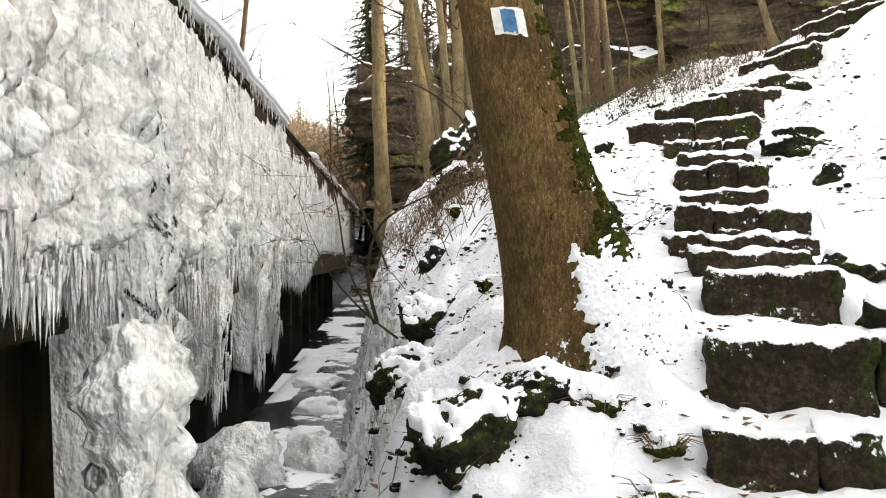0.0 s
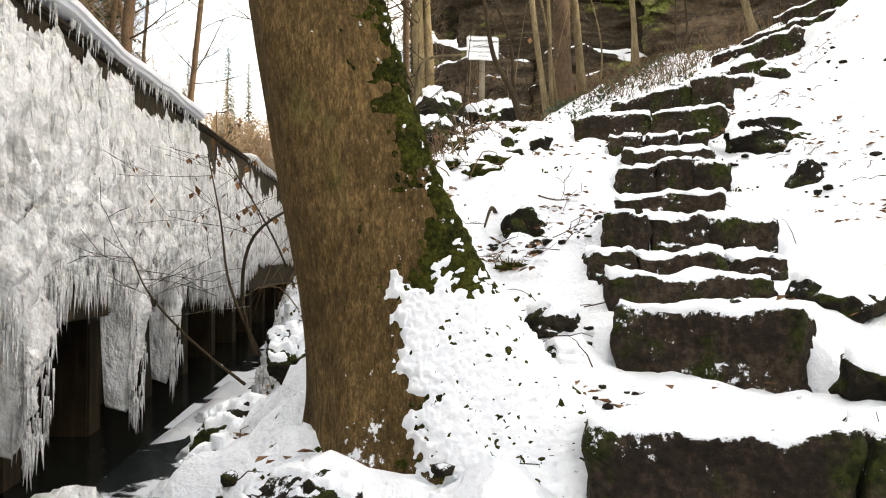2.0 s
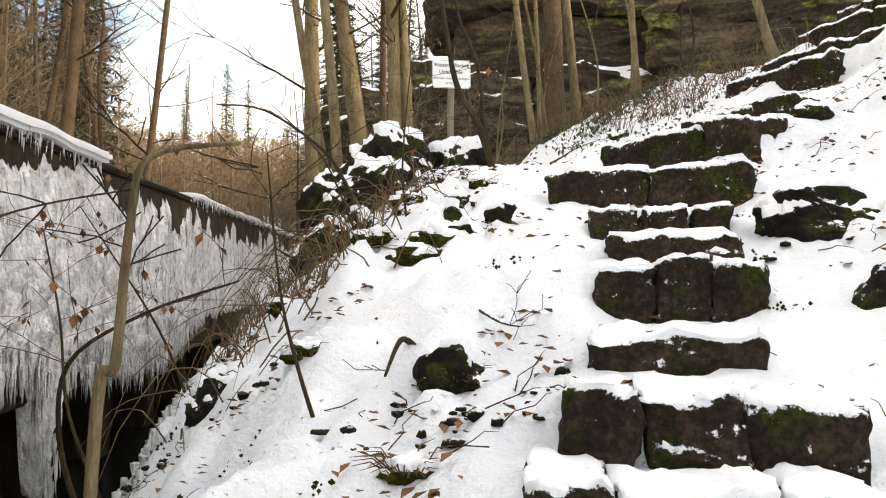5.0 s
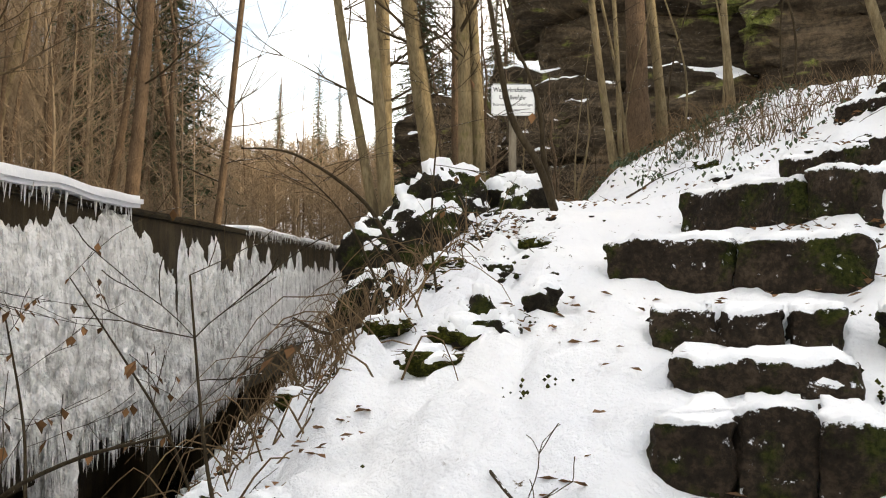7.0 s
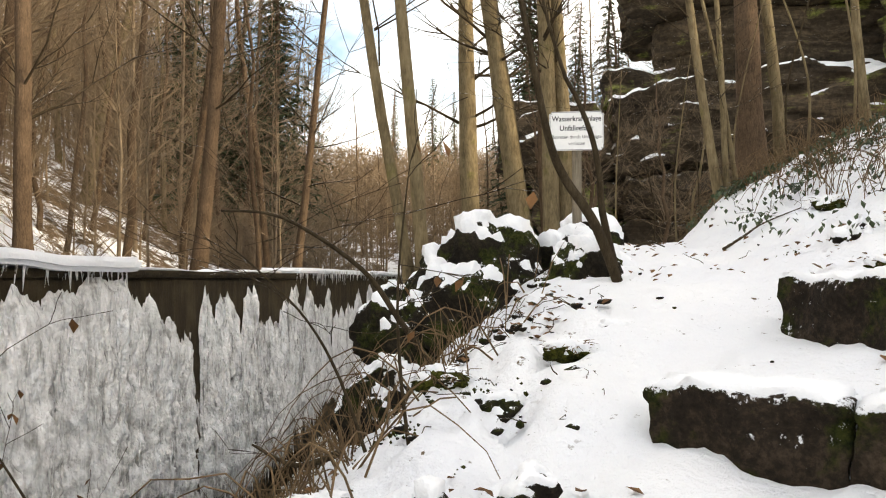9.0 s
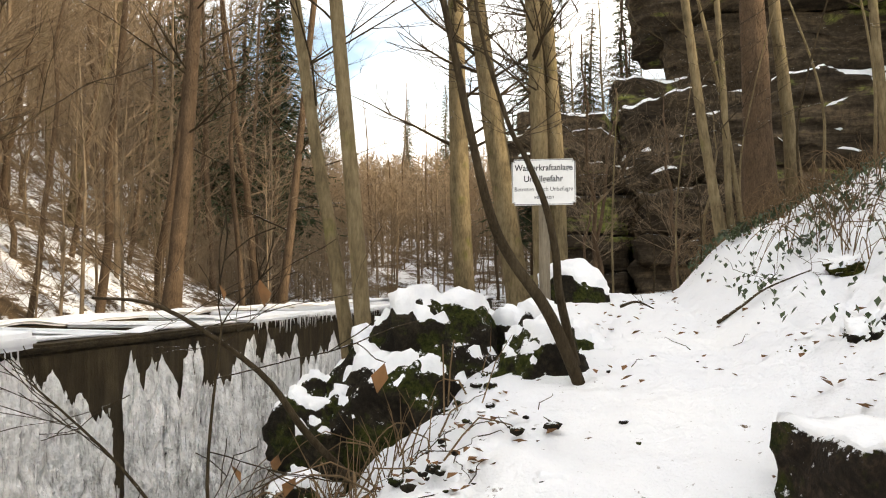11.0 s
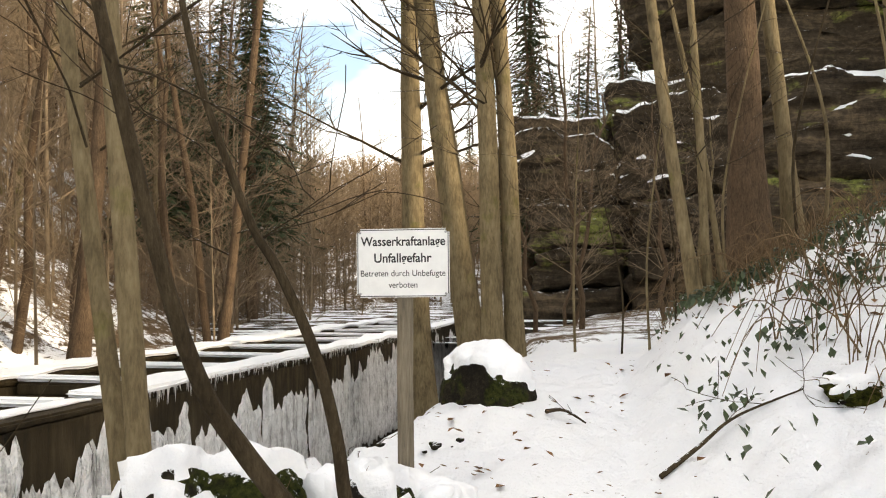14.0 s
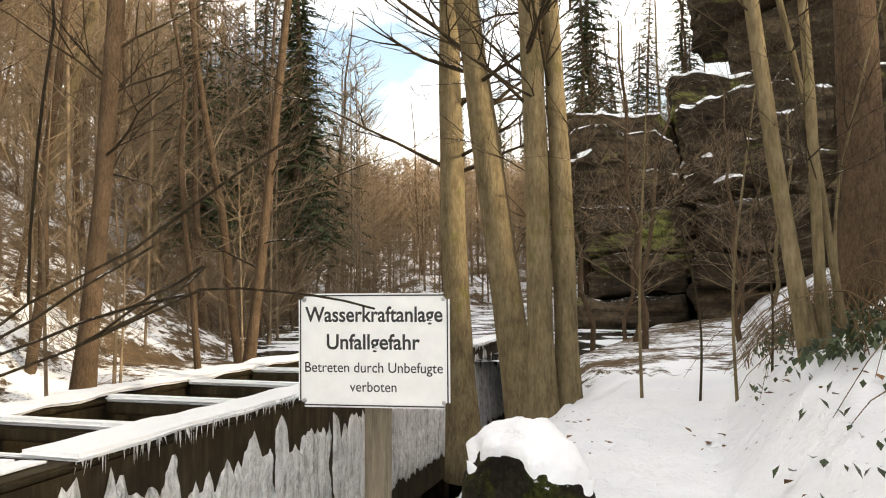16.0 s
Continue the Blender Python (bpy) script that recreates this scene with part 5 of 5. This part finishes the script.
for _ in range(3600):
    y = rnd.uniform(12.6, 18.5)
    edge = interp(y, [12.6, 13.5, 15, 18.5], [3.0, 2.7, 2.35, 2.2])
    x = edge + abs(rnd.gauss(0, 0.9))
    dense = interp(y, [12.6, 13.4, 14.5], [-0.10, 0.04, 0.12]) + 0.10 * min(1.0, (x - edge) / 0.8)
    if noise.noise((x * 2.0, y * 2.0, 3.5)) + 0.5 * noise.noise((x * 6, y * 6, 1.5)) + dense < 0.22:
        continue
    base = Vector((x, y, ground(x, y)))
    for _ in range(rnd.randint(1, 2)):
        leaf(lv, lf, base + Vector((rnd.uniform(-0.10, 0.10), rnd.uniform(-0.10, 0.10), rnd.uniform(0.05, 0.10))), rnd.uniform(0.022, 0.040), rnd, rnd.random() < 0.65)
# single drooping leaves scattered over the lower slope
for _ in range(300):
    y = rnd.uniform(10.4, 15.5)
    x = interp(y, [10.4, 13, 15.5], [2.75, 2.35, 2.15]) + 2.2 * rnd.random() ** 1.3
    if noise.noise((x * 1.3, y * 1.3, 8.5)) < -0.12:
        continue
    base = Vector((x, y, ground(x, y)))
    for _ in range(rnd.choice((1, 1, 2, 3))):
        leaf(lv, lf, base + Vector((rnd.uniform(-0.07, 0.07), rnd.uniform(-0.07, 0.07), rnd.uniform(0.06, 0.11))), rnd.uniform(0.018, 0.034), rnd, rnd.random() < 0.8)
ever = mesh_ob("evergreen_undergrowth", lv, lf, M_LEAF)
tagged(ever, "low evergreen bramble leaves on the snowy slope", "undergrowth", kind="stuff")
lv, lf = [], []
for _ in range(1500):
    if rnd.random() < 0.65:
        y = rnd.uniform(11, 19)
        x = interp(y, [11, 14, 19], [3.4, 2.7, 2.0]) + abs(rnd.gauss(0, 1.2))
    else:
        x, y = rnd.gauss(0.15, 0.4), rnd.uniform(8.8, 11.2)
    p = Vector((x, y, ground(x, y)))
    a = rnd.uniform(0, 6.28)
    h = rnd.uniform(0.1, 0.4)
    q = p + Vector((math.cos(a) * h * 0.5, math.sin(a) * h * 0.5, h))
    tube(lv, lf, [p - Vector((0, 0, 0.03)), (p + q) / 2 + Vector((0, 0, h * 0.12)), q], [0.004, 0.003, 0.001], 3, False)
stalks = mesh_ob("dry_stalks", lv, lf, M_STALK)
tagged(stalks, "dry brown stalks and bramble canes", "undergrowth", kind="stuff")


def pebble(verts, faces, p, size, rnd):
    base = len(verts)
    bm = bmesh.new()
    bmesh.ops.create_icosphere(bm, subdivisions=1, radius=1.0)
    k = (rnd.uniform(0.7, 1.4), rnd.uniform(0.7, 1.4), rnd.uniform(0.4, 0.8))
    for v in bm.verts:
        q = Vector((v.co.x * k[0], v.co.y * k[1], v.co.z * k[2])) * size * rnd.uniform(0.75, 1.2)
        verts.append(Vector(p) + q)
    faces += [tuple(base + v.index for v in f.verts) for f in bm.faces]
    bm.free()


rb = random.Random(77)
bv, bf = [], []
for k in range(380):
    if k < 190:
        x, y = rb.gauss(0.3, 0.42), rb.uniform(7.2, 11.0)
    else:
        y = rb.uniform(11.6, 17.5)
        x = interp(y, [11.6, 13, 15, 17.5], [3.5, 2.9, 2.5, 2.3]) + abs(rb.gauss(0, 1.0))
    p = Vector((x, y, ground(x, y)))
    a, n, h = rb.uniform(0, 6.28), rb.uniform(0.3, 0.9), rb.uniform(0.12, 0.45)
    pts = []
    for i in range(8):
        t = i / 7
        pts.append(p + Vector((math.cos(a) * n * t, math.sin(a) * n * t, 4 * h * t * (1 - t) - 0.25 * t + rb.uniform(-0.02, 0.02))))
    tube(bv, bf, pts, [0.005 - 0.0035 * i / 7 for i in range(8)], 4, False)
canes = mesh_ob("bramble_canes", bv, bf, M_STALK)
tagged(canes, "arching brown bramble canes on the bank", "undergrowth", kind="stuff")
sv, sf = [], []
tv, tf = [], []
for _ in range(7000):
    x, y = rnd.uniform(-0.8, 4.2), rnd.uniform(2.4, 12.5)
    wild = 1.0 if x < (1.6 if 5.5 < y < 10 else 1.3) else (0.45 if x > 2.7 else 0.04)
    if rnd.random() > wild or noise.noise((x * 1.8, y * 1.8, 7.5)) < -0.05:
        continue
    if rnd.random() < 0.6:
        pebble(sv, sf, (x, y, ground(x, y) + 0.004), 0.009 + 0.030 * rnd.random() ** 2.5, rnd)
    else:
        a, n = rnd.uniform(0, 6.28), rnd.uniform(0.05, 0.22)
        p = Vector((x, y, ground(x, y) + 0.012))
        q = Vector((x + math.cos(a) * n, y + math.sin(a) * n, 0))
        q.z = ground(q.x, q.y) + rnd.uniform(0.01, 0.08)
        if rnd.random() < 0.45:
            mids = [p + (q - p) * t + Vector((rnd.uniform(-0.02, 0.02), rnd.uniform(-0.02, 0.02), rnd.uniform(0, 0.02))) for t in (0.3, 0.6, 0.8)]
            tube(tv, tf, [p, *mids, q], [0.0026, 0.0024, 0.002, 0.0016, 0.001], 4, False)
stones = mesh_ob("small_stones", sv, sf, M_BOULDER)
tagged(stones, "small dark stones poking through the snow", "stones", kind="stuff")
sticks = mesh_ob("small_sticks", tv, tf, M_TWIG)
tagged(sticks, "small dead sticks lying on the snow", "sticks", kind="stuff")

mv, mf = [], []
rm = random.Random(31)
for _ in range(190):
    x, y = rm.uniform(-0.6, 3.6), rm.uniform(2.3, 11.0)
    wild = 1.0 if x < (1.55 if 5.5 < y < 10 else 1.15) else (0.5 if x > 2.5 else 0.0)
    if rm.random() > wild or noise.noise((x * 1.2, y * 1.2, 4.5)) < -0.08:
        continue
    wide = rm.uniform(0.03, 0.10)
    for _ in range(rm.randint(8, 26)):
        px, py = x + rm.gauss(0, wide), y + rm.gauss(0, wide * 0.6)
        blob(mv, mf, (px, py, ground(px, py) + rm.uniform(0.0, 0.016)), rm.uniform(0.003, 0.011), rm)
flecks = mesh_ob("moss_flecks", mv, mf, M_MOSS)
tagged(flecks, "dark green moss flecks showing through the snow", "moss", kind="stuff")

# grass tufts and moss hummocks half under snow
for x, y, w, sd in ((1.18, 7.55, 0.20, 1), (1.02, 7.35, 0.14, 2), (0.75, 7.9, 0.13, 3), (1.20, 6.05, 0.11, 4), (0.55, 6.7, 0.12, 5), (0.9, 8.9, 0.12, 6), (1.45, 9.0, 0.10, 7), (0.35, 5.6, 0.12, 8), (0.6, 5.1, 0.10, 9), (1.05, 5.45, 0.08, 10), (0.2, 8.3, 0.14, 11), (0.62, 3.25, 0.10, 12), (0.80, 3.05, 0.08, 13), (0.72, 2.75, 0.09, 14), (2.9, 9.6, 0.12, 15), (3.1, 12.2, 0.14, 16)):
    rr = random.Random(500 + sd)
    tuft = empty("grass_tuft", (x, y, ground(x, y)), "mossy tuft of dead grass half under snow", "grass tuft", "tufts on the bank")
    v, f = [], []
    for _ in range(70):
        a, n, h = rr.uniform(0, 6.28), rr.random() * w * 0.7, rr.uniform(0.03, 0.10)
        p = Vector((math.cos(a) * n, math.sin(a) * n, -0.01))
        q = p + Vector((math.cos(a) * h * rr.uniform(0.5, 1.6), math.sin(a) * h * rr.uniform(0.5, 1.6), h * rr.uniform(0.2, 0.9)))
        tube(v, f, [p, (p + q) / 2 + Vector((0, 0, h * 0.35)), q], [0.003, 0.0025, 0.0008], 3, False)
    mesh_ob("dead_grass", v, f, M_STALK, tuft)
    v, f, n = rock(w, w * 0.8, w * 0.42, 600 + sd, 0.4, 4, 3)
    mesh_ob("hummock", v, f, M_MOSS, tuft, "dark green moss hummock")
    cv, cf = snow_cap(v, f, n, 700 + sd, 0.03, 0.55, 0.8, 0.6, 12)
    if cf:
        mesh_ob("snow_cap", cv, cf, M_CAP, tuft, "patch of snow")

# ---- woods round the valley ----


def wood_tree(seed, height, radius, branches, conifer=False):
    """One tree of the wood at the origin."""
    rr = random.Random(seed)
    root = empty("wood_tree" if not conifer else "spruce", (0, 0, 0), "tall dark green spruce in the wood" if conifer else "tall bare tree in the winter wood", "tree", "trees of the wood")
    n = 8
    tip = 0.03 if conifer else 0.15
    lean = Vector((rr.uniform(-tip, tip), rr.uniform(-tip, tip), 1))
    pts = [lean * (height * i / n) + Vector((rr.uniform(-0.1, 0.1), rr.uniform(-0.1, 0.1), 0)) * (i > 0) for i in range(n + 1)]
    pts.insert(0, Vector((0, 0, -0.6)))
    v, f = [], []
    tube(v, f, pts, [radius * 1.3] + [radius * (1 - 0.9 * i / n) + 0.01 for i in range(n + 1)], 7)
    mesh_ob("trunk", v, f, M_SPRUCE if conifer or seed % 3 else M_BEECH, root)
    v, f = [], []
    for i in range(branches):
        if conifer:
            t = 0.22 + 0.78 * (i / branches)
            p = lean * (height * t)
            a = i * 2.4 + rr.uniform(-0.3, 0.3)
            length = (1.02 - t) * height * 0.24 + 0.25
            d = Vector((math.cos(a), math.sin(a), -0.12))
            side = Vector((-math.sin(a), math.cos(a), 0))
            for j in range(34):
                q = p + d * length * ((j + rr.random()) / 34.0) + Vector((0, 0, -0.25 * length * (j / 34.0) ** 2))
                w = (0.08 + 0.10 * length) * (1.05 - j / 34.0) * rr.uniform(0.5, 1.3)
                b = len(v)
                way = (side * rr.choice((-1, 1)) + d * rr.uniform(0.2, 1.1) + Vector((0, 0, rr.uniform(-0.7, 0.15)))).normalized()
                across = way.cross(Vector((rr.uniform(-1, 1), rr.uniform(-1, 1), 1))).normalized()
                v += [q - across * w * 0.12, q + across * w * 0.12, q + way * w * 1.9 + across * w * 0.06, q + way * w * 1.1 - across * w * 0.25]
                f += [(b, b + 1, b + 2), (b, b + 2, b + 3)]
        else:
            t = 0.18 + 0.82 * rr.random() ** 0.8
            p = lean * (height * t)
            a = rr.uniform(0, 6.28)
            d = Vector((math.cos(a), math.sin(a), rr.uniform(0.2, 1.1))).normalized()
            limb(v, f, p, d, (1.15 - t) * height * rr.uniform(0.14, 0.26) + 0.5, radius * 0.22 * (1.15 - t), 2, rr, 3, 0.0, 4)
    mesh_ob("crown", v, f, M_NEEDLE if conifer else M_WOODS, root)
    return root


low_kinds = [wood_tree(350 + i, h, r, b) for i, (h, r, b) in enumerate(((4.5, 0.045, 34), (3.6, 0.035, 30), (5.5, 0.05, 34)))]
kinds = [wood_tree(300 + i, h, r, b) for i, (h, r, b) in enumerate(((13, 0.10, 30), (15, 0.13, 34), (11, 0.075, 28), (16, 0.15, 34), (9, 0.055, 26), (14, 0.09, 30)))]
spruces = [wood_tree(400 + i, h, r, b, True) for i, (h, r, b) in enumerate(((15, 0.17, 150), (18, 0.2, 180), (11, 0.13, 120)))]
used = set()


def plant(x, y, kind_list, rnd):
    src = rnd.choice(kind_list)
    m = pose(x, y, ground(x, y) - 0.1, 0, 0, rnd.uniform(0, 360))
    sc = rnd.uniform(0.8, 1.2)
    if src not in used:
        used.add(src)
        src.matrix_basis = m
        return
    copy_thing(src, m @ Matrix.Diagonal((sc, sc, sc, 1)))


rnd = random.Random(21)
taken = []


def scatter(count, xr, yr, kind_list, gap, keep=lambda x, y: True):
    done = tries = 0
    while done < count and tries < count * 30:
        tries += 1
        x, y = rnd.uniform(*xr), rnd.uniform(*yr)
        if not keep(x, y) or any((x - a) ** 2 + (y - b) ** 2 < gap * gap for a, b in taken):
            continue
        taken.append((x, y))
        plant(x, y, kind_list, rnd)
        done += 1


def west(x, y):
    """Outside the open wedge of the valley."""
    return math.degrees(math.atan2(2.0 - x, y - 6.0)) > 26.0


def west_dark(x, y):
    return 25.0 < math.degrees(math.atan2(2.0 - x, y - 6.0)) < 33.0


scatter(30, (-15, -5.8), (9, 34), kinds, 1.6, west)
scatter(10, (-32, -12), (26, 48), spruces, 1.8, west_dark)
scatter(58, (-34, -9), (2, 60), kinds, 2.2, west)
scatter(8, (-40, -18), (5, 60), spruces, 3.0, west)
scatter(60, (-26, -6.0), (6, 50), low_kinds, 1.0, west)
scatter(30, (-26, 16), (72, 90), kinds, 2.2)
scatter(14, (-34, 24), (84, 130), spruces, 4.0)
scatter(24, (-14, 2), (64, 72), low_kinds, 1.0)
scatter(7, (-1.0, 3.0), (21, 33), low_kinds, 1.2)
scatter(22, (-4.5, 24), (45, 66), kinds, 1.8)
scatter(26, (-3.5, 30), (46, 68), spruces, 2.0)
scatter(8, (9, 22), (2, 12), kinds, 2.2)
scatter(10, (-30, 20), (-30, -9), kinds, 3)

scatter(5, (-4.5, 0.5), (41.5, 45), spruces, 1.3)
scatter(8, (-5.5, 1.0), (41, 45), kinds, 1.0)


def thicket(count, xr, yr, keep, seed, high=(7, 12), thick=0.030):
    """Many far trees as one mesh."""
    rr = random.Random(seed)
    stock = []
    for _ in range(6):
        v, f = [], []
        h = rr.uniform(*high)
        tube(v, f, [(0, 0, -0.5), (0.1, 0, h * 0.5), (0.05, 0.1, h)], [0.02 + thick * 2.0, 0.01 + thick * 1.4, thick * 0.5], 4, False)
        for _ in range(30):
            t = rr.uniform(0.12, 1.0)
            a = rr.uniform(0, 6.28)
            d = Vector((math.cos(a), math.sin(a), rr.uniform(0.2, 1.2))).normalized()
            p, n = Vector((0.1 * t, 0, h * t)), h * (1.2 - t) * 0.24 + 0.4
            mid = p + d * n * 0.5
            d2 = (d + Vector((rr.uniform(-0.4, 0.4), rr.uniform(-0.4, 0.4), rr.uniform(-0.2, 0.5)))).normalized()
            tube(v, f, [p, mid, mid + d2 * n * 0.5], [thick, thick * 0.7, thick * 0.25], 3, False)
            for _ in range(6):
                k = rr.uniform(0.25, 1.0)
                q = p + d * n * k if k < 0.5 else mid + d2 * n * (k - 0.5)
                w = (d2 + Vector((rr.uniform(-1, 1), rr.uniform(-1, 1), rr.uniform(-0.4, 0.9)))).normalized()
                tube(v, f, [q, q + w * n * rr.uniform(0.3, 0.6)], [thick * 0.5, thick * 0.15], 3, False)
        stock.append((np.array([tuple(p) for p in v]), np.array(f)))
    verts, faces, made, base = [], [], 0, 0
    while made < count:
        x, y = rr.uniform(*xr), rr.uniform(*yr)
        if not keep(x, y):
            continue
        made += 1
        pv, pf = stock[rr.randrange(6)]
        a, k = rr.uniform(0, 6.28), rr.uniform(0.7, 1.2)
        c, d = math.cos(a) * k, math.sin(a) * k
        verts.append(np.stack([pv[:, 0] * c - pv[:, 1] * d + x, pv[:, 0] * d + pv[:, 1] * c + y, pv[:, 2] * k + ground(x, y)], 1))
        faces.append(pf + base)
        base += len(pv)
    ob = mesh_ob("far_woods", np.concatenate(verts).tolist(), np.concatenate(faces).tolist(), M_WOODS)
    return tagged(ob, "brown bare winter woods on the valley sides", "woods", kind="stuff")


thicket(150, (-46, -9), (4, 80), west, 5, (7, 12), 0.022)
thicket(190, (-44, -16), (14, 70), lambda x, y: math.degrees(math.atan2(2.0 - x, y - 6.0)) > 23.0, 8, (10, 15))
thicket(850, (-48, 14), (66, 120), lambda x, y: True, 6, (5, 9), 0.034)
thicket(50, (-20, -6.5), (34, 64), lambda x, y: math.degrees(math.atan2(2.0 - x, y - 6.0)) > 20.0, 7, (3, 6), 0.018)
thicket(240, (-22, -5.8), (8, 46), west, 9, (1.8, 4.5), 0.009)
